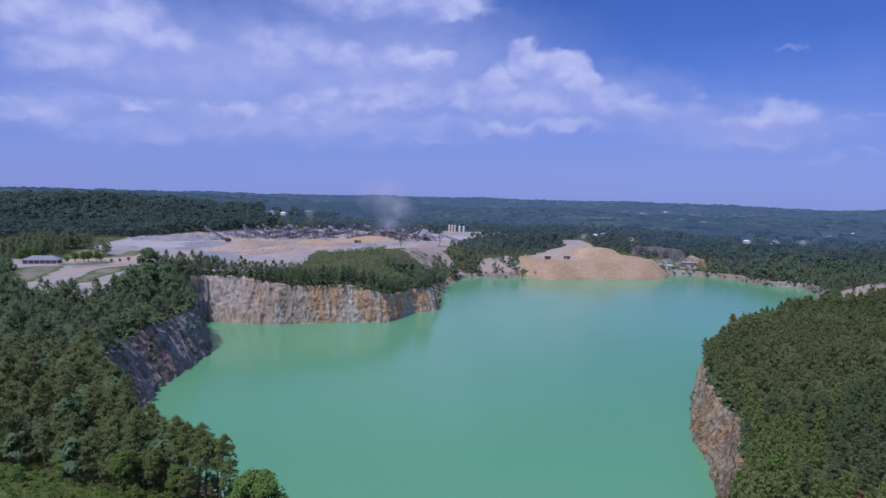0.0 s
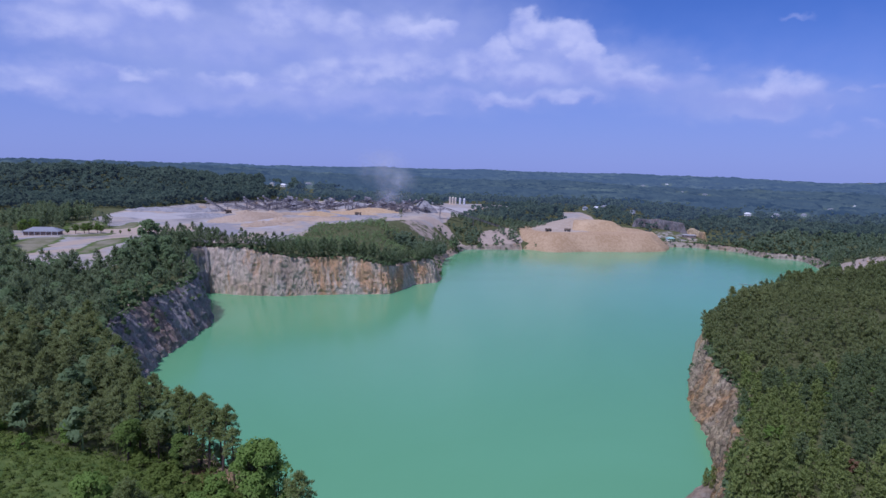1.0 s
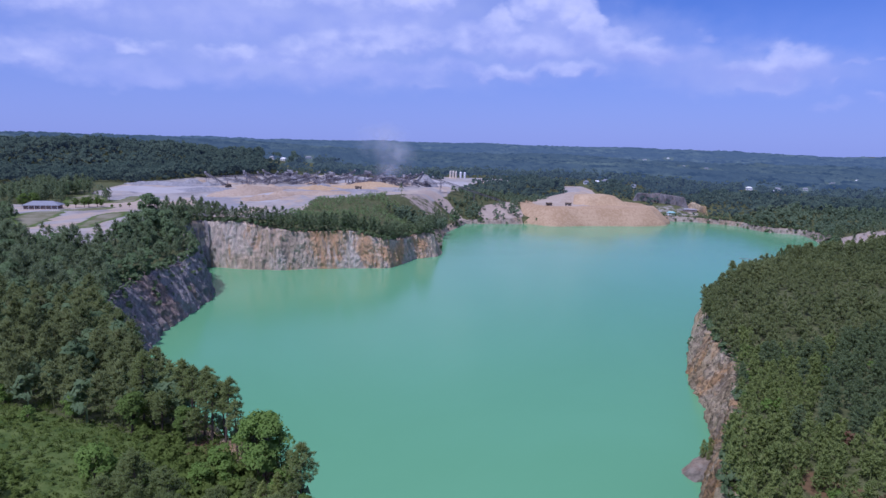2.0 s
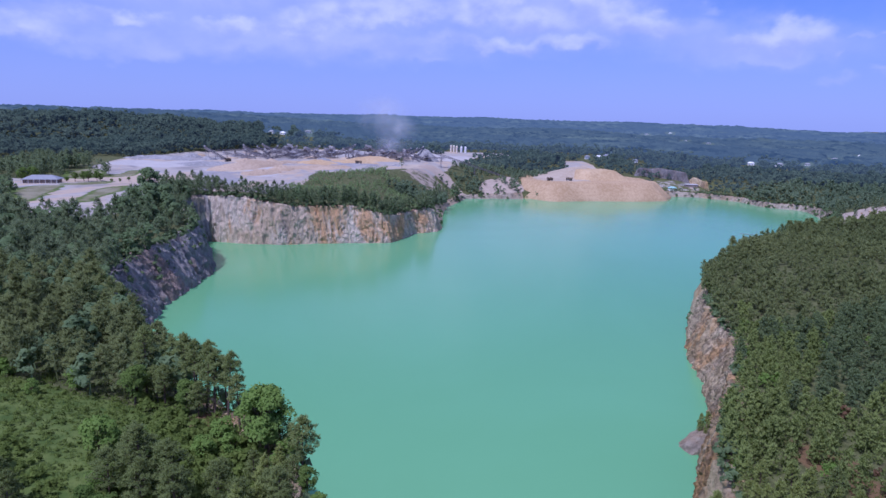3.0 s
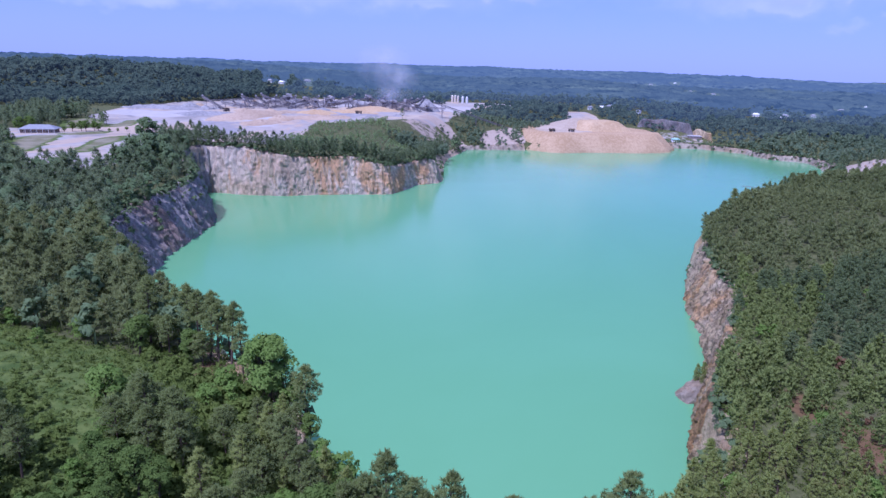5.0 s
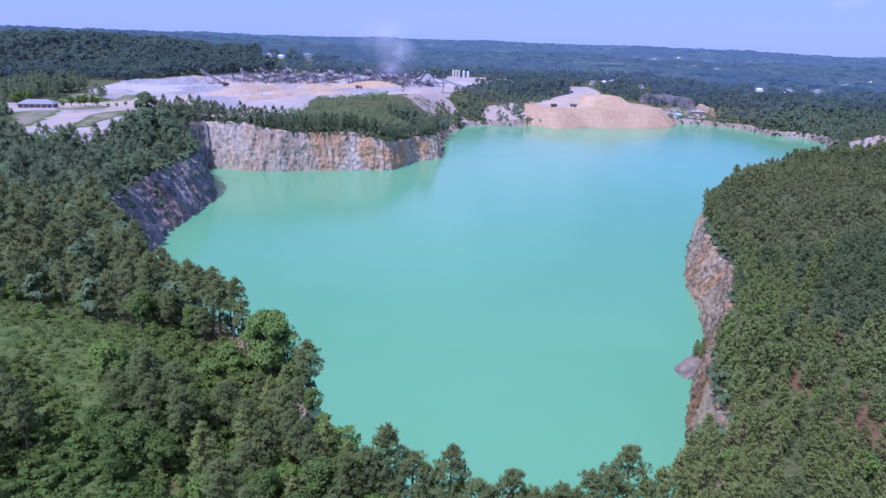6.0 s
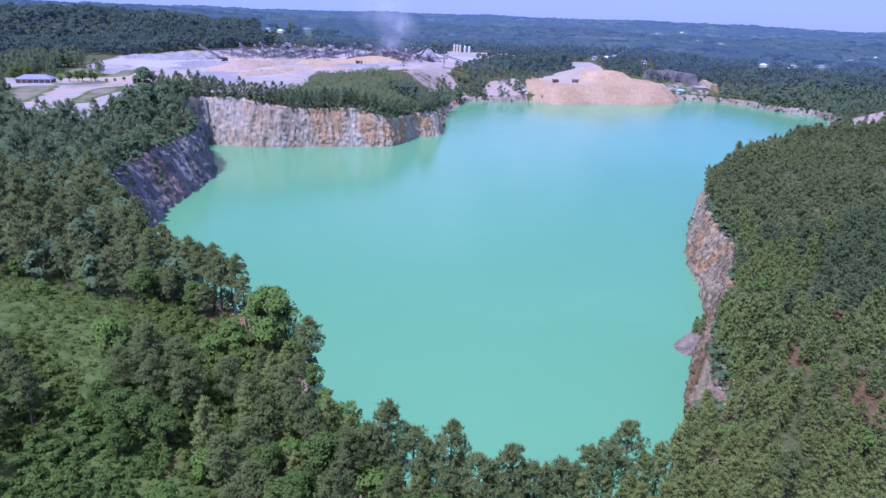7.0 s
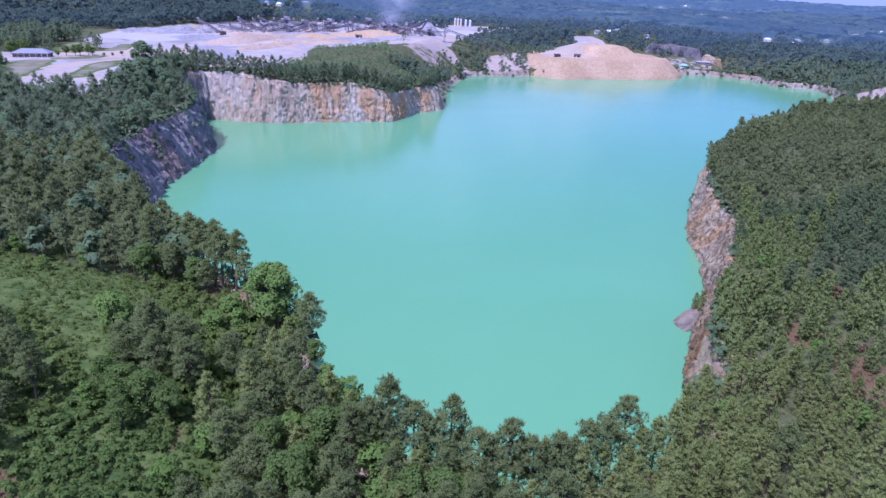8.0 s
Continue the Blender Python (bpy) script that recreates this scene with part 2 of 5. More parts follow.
def water_material():
    m, k = material("water")
    p = place(k)
    swirl = k.noise(k.stretch(p, (1.0, 0.6, 1.0)), 0.006, 5.0, 0.55, 0.8)
    colour = k.mix(k.smooth(swirl, 0.3, 0.7), (0.134, 0.338, 0.148), (0.146, 0.360, 0.168))
    ripple = k.noise(k.stretch(p, (1.0, 1.6, 1.0)), 1.3, 4.0, 0.6)
    b = k.add("ShaderNodeBsdfPrincipled")
    k.put(b.inputs["Base Color"], colour)
    b.inputs["Roughness"].default_value = 0.16
    b.inputs["IOR"].default_value = 1.33
    n = k.add("ShaderNodeBump")
    n.inputs["Strength"].default_value, n.inputs["Distance"].default_value = 0.5, 0.06
    k.put(n.inputs["Height"], ripple)
    k.put(b.inputs["Normal"], n.outputs[0])
    k.put(k.add("ShaderNodeOutputMaterial").inputs["Surface"], b.outputs[0])
    return m


def sand_material(name, low, high):
    m, k = material(name)
    p = place(k)
    run = k.noise(k.stretch(p, (1.0, 1.0, 0.12)), 0.35, 5.0, 0.6)
    colour = k.mix(k.smooth(k.math("ADD", k.math("MULTIPLY", run, 0.6), k.math("MULTIPLY", k.noise(p, 0.03, 5.0), 0.4)), 0.35, 0.65), low, high)
    surface(k, colour, 0.95, k.noise(k.stretch(p, (1, 1, 0.2)), 0.6, 6.0), 0.16, gloss=0.1)
    return m


GROUND = ground_material()
WATER = water_material()
ROCK_PALE = rock_material("quarry_rock", [(0.42, 0.32, 0.24), (0.58, 0.44, 0.31), (0.68, 0.51, 0.355), (0.72, 0.57, 0.42), (0.82, 0.73, 0.61), (0.70, 0.40, 0.19)], 0.88)
# grey rock of the left wall, its shade painted in as darker tones
ROCK_SHADED = rock_material("shaded_grey_rock", [(0.19, 0.17, 0.165), (0.28, 0.255, 0.245), (0.37, 0.325, 0.305), (0.46, 0.395, 0.36), (0.54, 0.48, 0.43), (0.42, 0.27, 0.19)], 0.6)
ROCK_CUT = rock_material("weathered_cut", [(0.10, 0.095, 0.095), (0.15, 0.14, 0.14), (0.20, 0.185, 0.18), (0.25, 0.225, 0.215), (0.30, 0.27, 0.25), (0.22, 0.16, 0.12)], 0.3)
ROCK_TAN = rock_material("tan_rock", [(0.25, 0.17, 0.10), (0.43, 0.30, 0.165), (0.56, 0.41, 0.225), (0.64, 0.49, 0.285), (0.70, 0.57, 0.38), (0.60, 0.34, 0.14)], 0.55)
ROCK_BROKEN = rock_material("broken_rock", [(0.17, 0.125, 0.08), (0.35, 0.255, 0.145), (0.50, 0.37, 0.21), (0.59, 0.455, 0.28), (0.67, 0.55, 0.38), (0.58, 0.32, 0.12)], 0.75, 0.6)
ROCK_GREY = rock_material("grey_rock", [(0.18, 0.14, 0.10), (0.29, 0.235, 0.17), (0.37, 0.305, 0.225), (0.45, 0.375, 0.28), (0.52, 0.445, 0.34), (0.42, 0.27, 0.15)], 0.5)
SAND = sand_material("tan_sand", (0.40, 0.270, 0.145), (0.53, 0.385, 0.230))
# slightly darker than SAND, for the lower bench only
SAND_FACE = sand_material("lower_bench_sand", (0.355, 0.235, 0.125), (0.485, 0.345, 0.205))
PALE_FINES = sand_material("pale_fines", (0.37, 0.29, 0.205), (0.46, 0.375, 0.285))
GRAVEL = sand_material("grey_gravel", (0.21, 0.20, 0.195), (0.36, 0.34, 0.33))
SPOIL = sand_material("spoil", (0.35, 0.255, 0.165), (0.48, 0.37, 0.265))
BARK = plain_material("bark", (0.13, 0.09, 0.065), 0.35, 2.0)
PINE = leaf_material("pine_needles", (0.154, 0.196, 0.069), (0.270, 0.316, 0.109), (0.28, 0.22, 0.12), airy=0.30)
PINE_YOUNG = leaf_material("young_pine_needles", (0.224, 0.276, 0.079), (0.370, 0.412, 0.128), (0.38, 0.28, 0.14), airy=0.32)
PINE_BANK = leaf_material("bank_pine_needles", (0.192, 0.245, 0.074), (0.325, 0.376, 0.120), (0.36, 0.27, 0.14))
PINE_MID = leaf_material("hillside_pine_needles", (0.146, 0.180, 0.070), (0.262, 0.295, 0.114), (0.29, 0.23, 0.12), airy=0.28)
PINE_TALL = leaf_material("tall_pine_needles", (0.125, 0.172, 0.080), (0.230, 0.285, 0.122), airy=0.25)
DRY_LEAF = leaf_material("dry_leaves", (0.200, 0.120, 0.070), (0.340, 0.210, 0.120))
# bluer than the nearer pines: some distance haze is in the colour
PINE_FAR = leaf_material("far_pine_needles", (0.125, 0.172, 0.085), (0.225, 0.275, 0.140), None, 0.0, 3.0)
BROAD = leaf_material("broad_leaves", (0.105, 0.170, 0.040), (0.210, 0.290, 0.072))
SCRUB = leaf_material("scrub_leaves", (0.125, 0.190, 0.088), (0.245, 0.320, 0.150))
BROAD_LIGHT = leaf_material("light_leaves", (0.150, 0.245, 0.046), (0.260, 0.370, 0.090))
# lighter and bluer than near leaves, to stand in for haze
FAR_LEAF = leaf_material("far_leaves", (0.125, 0.180, 0.105), (0.250, 0.315, 0.180))
POINT_SCRUB = leaf_material("point_scrub_leaves", (0.190, 0.270, 0.110), (0.330, 0.410, 0.180))
BRUSH = leaf_material("brush_leaves", (0.115, 0.168, 0.036), (0.238, 0.298, 0.074), (0.26, 0.21, 0.11))


def hills_material(name, haze_glow):
    """Wooded hills kilometres away, blue in the distance: the haze is painted as emission."""
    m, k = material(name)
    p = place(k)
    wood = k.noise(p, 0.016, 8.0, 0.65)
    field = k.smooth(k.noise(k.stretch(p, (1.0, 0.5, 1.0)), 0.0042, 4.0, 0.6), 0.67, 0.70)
    # near-black where the bump is low: shade between crowns painted in
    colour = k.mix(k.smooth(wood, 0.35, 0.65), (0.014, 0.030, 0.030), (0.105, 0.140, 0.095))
    # broad noise imitates the shading of ridges in the colour
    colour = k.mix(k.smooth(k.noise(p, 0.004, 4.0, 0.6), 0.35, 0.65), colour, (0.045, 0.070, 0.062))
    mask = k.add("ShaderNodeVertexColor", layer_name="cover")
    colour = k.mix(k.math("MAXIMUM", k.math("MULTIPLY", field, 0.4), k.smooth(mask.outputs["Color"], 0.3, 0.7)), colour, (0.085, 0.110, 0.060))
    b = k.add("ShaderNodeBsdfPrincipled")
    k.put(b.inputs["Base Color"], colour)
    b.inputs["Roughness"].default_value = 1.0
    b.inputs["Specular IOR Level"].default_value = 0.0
    # blue emission imitates the haze over the distance
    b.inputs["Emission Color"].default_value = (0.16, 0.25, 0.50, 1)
    b.inputs["Emission Strength"].default_value = haze_glow
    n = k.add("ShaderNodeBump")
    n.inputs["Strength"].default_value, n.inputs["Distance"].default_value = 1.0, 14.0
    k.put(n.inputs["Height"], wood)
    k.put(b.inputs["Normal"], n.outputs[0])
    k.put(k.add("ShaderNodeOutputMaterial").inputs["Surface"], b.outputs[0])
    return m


# distant foliage with haze put in as a bluish glow
HAZED_NEAR_LEAF = leaf_material("hazed_near_leaves", (0.060, 0.098, 0.060), (0.175, 0.225, 0.130), None, 0.07)
HAZED_LEAF = leaf_material("hazed_leaves", (0.050, 0.085, 0.054), (0.155, 0.205, 0.118), None, 0.15)
HAZED_RIDGE_LEAF = leaf_material("hazed_ridge_leaves", (0.050, 0.085, 0.056), (0.150, 0.195, 0.118), None, 0.045)
HAZED_HILLS = hills_material("far_hills", 0.19)
HAZED_HORIZON = hills_material("horizon_hills", 0.30)
STEEL = plain_material("weathered_steel", (0.270, 0.240, 0.240), 0.35, 0.8, 0.7, 0.2)
STEEL_PALE = plain_material("dusty_steel", (0.40, 0.375, 0.365), 0.3, 0.7, 0.75, 0.1)
RUBBER = plain_material("rubber", (0.06, 0.057, 0.055), 0.3, 1.0, 0.8)
ROOF_GREY = plain_material("grey_roof", (0.29, 0.29, 0.30), 0.12, 0.6, 0.5, 0.2)
WALL_BRICK = plain_material("brown_brick", (0.26, 0.20, 0.17), 0.25, 2.0)
WHITE = plain_material("white_paint", (0.78, 0.77, 0.75), 0.08, 0.4, 0.5)
CREAM = plain_material("cream_paint", (0.70, 0.62, 0.50), 0.10, 0.4, 0.6)
GREEN_ROOF = plain_material("green_sheet", (0.35, 0.55, 0.48), 0.12, 0.4, 0.5, 0.2)
GLASS = plain_material("dark_glass", (0.02, 0.025, 0.03), 0.1, 1.0, 0.06, 0.0, 0.6)


# ---- helpers for meshes ----
def mesh_object(name, verts, faces, mat, parent=None, smooth=False, normals=None):
    """One mesh object from arrays; faces is an array of equal-sided faces or a list."""
    me = bpy.data.meshes.new(name)
    verts = np.asarray(verts, dtype=np.float32)
    if isinstance(faces, np.ndarray):
        n, side = faces.shape
        me.vertices.add(len(verts))
        me.vertices.foreach_set("co", verts.ravel())
        me.loops.add(n * side)
        me.loops.foreach_set("vertex_index", faces.astype(np.int32).ravel())
        me.polygons.add(n)
        me.polygons.foreach_set("loop_start", np.arange(0, n * side, side, dtype=np.int32))
        me.update(calc_edges=True)
    else:
        me.from_pydata(verts.tolist(), [], faces)
        me.update()
    if smooth:
        me.polygons.foreach_set("use_smooth", np.ones(len(me.polygons), dtype=bool))
    if normals is not None:
        me.polygons.foreach_set("use_smooth", np.ones(len(me.polygons), dtype=bool))
        me.normals_split_custom_set_from_vertices(np.asarray(normals, np.float32))
    if mat:
        me.materials.append(mat)
    ob = new(name, me)
    if parent:
        ob.parent = parent
    return ob


def part(name, bm, mat, parent, label=""):
    """Links a bmesh as one mesh object under a thing or under a part."""
    me = bpy.data.meshes.new(name)
    bm.to_mesh(me)
    bm.free()
    me.materials.append(mat)
    ob = new(name, me)
    ob.parent = parent
    return tagged(ob, label) if label else ob


def thing(name, x, y, z, turn=0.0, label="", category="", group=""):
    ob = new(name)
    ob.matrix_world = pose(x, y, z, 0, 0, turn)
    return tagged(ob, label, category, group)


def box(bm, size, centre, bevel=0.0, turn=None):
    m = Matrix.Translation(centre)
    if turn is not None:
        m = m @ Euler([radians(a) for a in turn]).to_matrix().to_4x4()
    made = bmesh.ops.create_cube(bm, size=1.0, matrix=m @ Matrix.Diagonal((*size, 1)))
    if bevel:
        edges = list({e for v in made["verts"] for e in v.link_edges})
        bmesh.ops.bevel(bm, geom=edges, offset=bevel, segments=1, affect="EDGES")
    return bm


def beam(bm, a, b, w, h=None):
    """A straight member from a to b."""
    a, b = Vector(a), Vector(b)
    m = Matrix.Translation((a + b) / 2) @ (b - a).to_track_quat("X", "Z").to_matrix().to_4x4()
    bmesh.ops.create_cube(bm, size=1.0, matrix=m @ Matrix.Diagonal(((b - a).length, w, h or w, 1)))
    return bm


def cone(bm, r1, r2, depth, centre, sides=16, m=None):
    bmesh.ops.create_cone(bm, cap_ends=True, segments=sides, radius1=r1, radius2=r2, depth=depth,
                          matrix=(m or Matrix()) @ Matrix.Translation(centre))
    return bm


def value_noise(x, y, scale, seed=0):
    """Smooth noise from -1 to 1 on arrays."""
    x, y = np.asarray(x) / scale + seed * 17.31, np.asarray(y) / scale - seed * 9.77
    xi, yi = np.floor(x), np.floor(y)
    u, v = x - xi, y - yi
    u, v = u * u * (3 - 2 * u), v * v * (3 - 2 * v)

    def dots(i, j):
        h = np.sin(i * 127.1 + j * 311.7 + seed * 74.7) * 43758.5453
        return (h - np.floor(h)) * 2 - 1
    a, b, c, d = dots(xi, yi), dots(xi + 1, yi), dots(xi, yi + 1), dots(xi + 1, yi + 1)
    return (a * (1 - u) + b * u) * (1 - v) + (c * (1 - u) + d * u) * v


def fractal(x, y, scale, seed=0, octaves=4):
    total, gain = 0, 1.0
    for n in range(octaves):
        total = total + gain * value_noise(x, y, scale / 2**n, seed + n)
        gain *= 0.5
    return total / 1.8


def rise(value, low, high):
    t = np.clip((value - low) / (high - low), 0, 1)
    return t * t * (3 - 2 * t)


# ---- the lie of the land ----
# shore corners: x, y, height of the rim, how far the rim stands back
SHORE_NEAR = [(72.6, 168, 21, 4), (64, 146, 22, 6), (53, 130, 23, 7), (40, 111, 26, 8), (19, 99, 31, 8), (-6, 103, 33, 8), (-18, 119, 38, 8), (-28, 143, 40, 9),
              (-47, 168, 38, 12), (-70, 198, 35, 12), (-95, 230, 32, 14), (-118, 264, 30, 16), (-138, 300, 27, 16)]
SHORE_LEFT = [(-150, 331, 26, 17), (-156, 367, 28, 17), (-157, 406, 29, 16), (-158, 452, 30, 12), (-175, 492, 34, 8), (-204, 530, 38, 6)]
SHORE_MAIN = [(-203, 560, 39, 5), (-169, 554, 39, 5), (-136, 553, 33, 5), (-109, 562, 31, 5), (-81, 568, 30, 5),
              (-47, 573, 24, 5), (-36, 596, 22, 5), (-26, 622, 22, 5), (-5, 638, 22, 6)]
SHORE_POINT = [(-1, 662, 18, 10), (-1, 700, 14, 12), (2, 788, 8, 10), (13, 842, 4, 5), (33, 904, 4, 5), (65, 911, 5, 6)]
SHORE_FAR = [(111, 914, 8, 8), (167, 919, 8, 8), (214, 922, 8, 8), (266, 939, 8, 8), (322, 991, 7, 8),
             (371, 988, 6, 5), (414, 950, 6, 4), (427, 892, 6, 4), (464, 856, 7, 4)]
SHORE_BACK = [(440, 770, 10, 10), (366, 650, 14, 10), (280, 547, 18, 7), (201, 457, 21, 5), (155, 396, 21, 4)]
SHORE_RIGHT = [(133.5, 349, 20, 7), (117.5, 304, 20, 10), (111.3, 269, 20, 12), (105.5, 247, 20, 7), (98.5, 226, 20, 5), (86.4, 203, 20, 5), (78.2, 184, 21, 4)]
ARCS = [SHORE_NEAR, SHORE_LEFT, SHORE_MAIN, SHORE_POINT, SHORE_FAR, SHORE_BACK, SHORE_RIGHT]


def drawn_out(corners, step=3.0):
    """A closed line through the corners, rounded a little, with even steps."""
    c = np.array(corners, float)
    out = []
    for i in range(len(c)):
        p0, p1, p2, p3 = c[i - 1], c[i], c[(i + 1) % len(c)], c[(i + 2) % len(c)]
        n = max(2, int(np.hypot(*(p2 - p1)[:2]) / step))
        for t in np.arange(n) / n:
            line = p1 + (p2 - p1) * t
            curve = 0.5 * (2 * p1 + (p2 - p0) * t + (2 * p0 - 5 * p1 + 4 * p2 - p3) * t * t + (3 * p1 - p0 - 3 * p2 + p3) * t**3)
            out.append(np.append(0.5 * line + 0.5 * curve, i + t))
    return np.array(out)


CORNERS = [c for arc in ARCS for c in arc]
SHORE = drawn_out(CORNERS)                      # x, y, rim, setback, corner index
_d = np.roll(SHORE[:, :2], -1, 0) - np.roll(SHORE[:, :2], 1, 0)
LAND = np.stack([_d[:, 1], -_d[:, 0]], 1) / np.linalg.norm(_d, axis=1)[:, None]
_area = 0.5 * np.sum(SHORE[:, 0] * np.roll(SHORE[:, 1], -1) - np.roll(SHORE[:, 0], -1) * SHORE[:, 1])
if _area < 0:
    LAND = -LAND
SHORE = np.vstack([SHORE, np.append(SHORE[0, :4], len(CORNERS))])
LAND = np.vstack([LAND, LAND[:1]])


def inside(x, y, poly):
    """Whether points lie inside a closed line."""
    poly = np.asarray(poly, float)[:, :2]
    hit = np.zeros(np.shape(x), bool)
    for (x1, y1), (x2, y2) in zip(poly, np.roll(poly, -1, 0)):
        if y1 != y2:
            hit ^= ((y1 > y) != (y2 > y)) & (x < (x2 - x1) * (y - y1) / (y2 - y1) + x1)
    return hit


def to_shore(x, y):
    """Distance to the shore (negative over water), and rim and setback of the nearest stretch."""
    x, y = np.asarray(x, float).ravel(), np.asarray(y, float).ravel()
    best, rim, back, index = np.full(len(x), 1e9), np.zeros(len(x)), np.zeros(len(x)), np.zeros(len(x))
    near = (np.abs(x) < 900) & (y > -200) & (y < 1500)
    px, py = x[near], y[near]
    b, r, s, q = best[near], rim[near], back[near], index[near]
    for p in SHORE:
        d = (px - p[0])**2 + (py - p[1])**2
        m = d < b
        b[m], r[m], s[m], q[m] = d[m], p[2], p[3], p[4]
    best[near], rim[near], back[near], index[near] = np.sqrt(b), r, s, q
    best[~near] = 1e4
    best[inside(x, y, SHORE)] *= -1
    return best, rim, back, index


# heights inland: x, y, height, reach
HEIGHTS_NEAR = [(0, 0, 38, 60), (-60, 90, 41, 40), (-42, 128, 40, 30), (0, 80, 33, 30), (40, 90, 28, 30), (-110, 150, 46, 50), (-150, 250, 42, 60), (-230, 340, 38, 60), (-300, 450, 38, 60),
                (110, 150, 26, 60), (60, 60, 32, 50), (160, 250, 26, 60), (220, 330, 27, 60), (300, 450, 27, 60), (400, 600, 26, 80),
                (350, 250, 32, 90), (-150, 40, 46, 80), (200, 60, 34, 90)]
HEIGHTS_MID = [(-270, 540, 40, 60), (-380, 640, 40, 80), (-520, 720, 40, 90), (-225, 730, 40, 90), (-290, 1000, 41, 120), (-150, 800, 40, 50), (-110, 690, 34, 50),
               (-70, 1000, 40, 90), (-45, 945, 40, 40), (-18, 1015, 40, 40), (60, 1080, 30, 60), (110, 1010, 22, 60), (75, 980, 20, 40), (205, 1010, 14, 70), (215, 1060, 18, 50), (226, 1188, 34, 80), (-60, 640, 24, 40), (-30, 760, 26, 40), (500, 860, 22, 90),
               (420, 1080, 20, 90), (620, 1200, 26, 150), (720, 700, 26, 150), (-560, 400, 45, 150)]
HEIGHTS_FAR = [(-560, 1020, 47, 90), (-760, 1120, 84, 90), (-690, 1170, 91, 80), (-629, 1200, 93, 80), (-570, 1312, 83, 90), (-508, 1340, 77, 80), (-424, 1346, 71, 80), (-620, 1500, 74, 150), (-1000, 1750, 96, 300), (-1000, 900, 50, 200), (-330, 1650, 66, 200), (0, 1500, 40, 250),
               (200, 2200, 42, 400), (1100, 1900, 24, 400), (1200, 1100, 24, 300), (2200, 3000, 30, 700), (-1200, 2800, 78, 500), (0, 3400, 62, 500), (1500, 3600, 50, 500),
               (-2500, 2500, 80, 700), (0, 4600, 96, 500), (1500, 4700, 84, 500), (3200, 4000, 60, 700), (-1500, 4600, 90, 600), (0, -900, 50, 700)]


def lie(x, y):
    """The land's height without the pit."""
    x, y = np.asarray(x, float), np.asarray(y, float)
    total, weight = 0.0, 0.0
    for a, b, h, reach in HEIGHTS_NEAR + HEIGHTS_MID + HEIGHTS_FAR:
        w = 1.0 / (((x - a)**2 + (y - b)**2) / reach**2 + 0.25)**2
        total, weight = total + w * h, weight + w
    far = rise(np.hypot(x, y), 1300, 3000)
    return total / weight + far * 20 * fractal(x, y, 520, 3) + (0.8 + 2.5 * far) * fractal(x, y, 60, 5)


def height(x, y, d=None, rim=None, back=None):
    if d is None:
        d, rim, back, _ = to_shore(x, y)
        d, rim, back = (a.reshape(np.shape(x)) for a in (d, rim, back))
    g = lie(x, y)
    # working benches and graded ridges in the yard
    g = g + blurred(x, y, YARD, 14) * (3.4 * np.abs(fractal(x, y, 70, 41)) + 1.6 * fractal(x, y, 22, 45)) * rise(d, 30, 90)
    t = rise(d, back, back + 70)
    return np.where(d > 5000, g, rim * (1 - t) + g * t)


# yard, lawns and tracks
PAD = [(0, 1190), (60, 1190), (125, 1265), (125, 1320), (80, 1335), (-18, 1345)]
TAN_BANK = [(58, 972), (96, 1012), (112, 950), (108, 916), (60, 912), (48, 935)]
YARD = [(-262, 606), (-205, 592), (-160, 586), (-148, 600), (-146, 660), (-148, 715), (-155, 806), (-104, 830), (-60, 880), (-20, 905), (5, 960), (25, 1060), (60, 1200), (-40, 1230),
        (-200, 1200), (-320, 1140), (-402, 1058), (-418, 980), (-424, 870), (-411, 783), (-387, 727), (-322, 692), (-280, 650)]
DRIVE = [(-270, 640), (-300, 690), (-330, 690), (-400, 655), (-470, 655), (-560, 600), (-520, 560), (-420, 600), (-360, 560), (-300, 470), (-240, 470), (-230, 540), (-250, 580)]
LAWN = [(-356, 543), (-366, 590), (-339, 597), (-322, 547), (-310, 500), (-318, 492)]
LAWN_SIDE = [(-285, 506), (-302, 573), (-291, 614), (-275, 574), (-277, 537), (-265, 489)]
LAWN_BACK = [(-385, 674), (-412, 728), (-397, 756), (-364, 721), (-358, 663)]
VERGE = [(-356, 608), (-344, 627), (-315, 651), (-315, 623), (-333, 598)]
ISLE = [(-349, 684), (-351, 747), (-328, 739), (-320, 686)]
BOULDERY = [(352, 600), (362, 640), (410, 705), (452, 775), (500, 770), (490, 700), (420, 610), (380, 585)]
# clearings with houses out in the woods
CLEARINGS = [(770, 2560), (683, 2425), (961, 2475), (946, 2670), (447, 2684), (474, 2650), (1281, 2042), (1157, 1881), (948, 1639), (725, 1347), (610, 1343), (661, 1333),
             (-365, 1416), (-345, 1432), (-312, 1534), (269, 1277), (292, 1283), (315, 1314), (350, 1242), (1130, 3418), (905, 3060)]


def cleared(x, y):
    """1 in the clearings, which stretch from each house towards the quarry."""
    hit = np.zeros(np.shape(x))
    for a, b in CLEARINGS:
        r = math.hypot(a, b)
        along = r - (x * a + y * b) / r
        off = np.abs(x * b - y * a) / r
        long = (0.13 if r > 1400 else 0.055) * r
        off = off + 6 * value_noise(x, y, 26, 91)
        hit = np.maximum(hit, rise(off, 0.006 * r + 10, 0.006 * r) * rise(along, -30, -12) * rise(along, long + 20, long))
    return hit


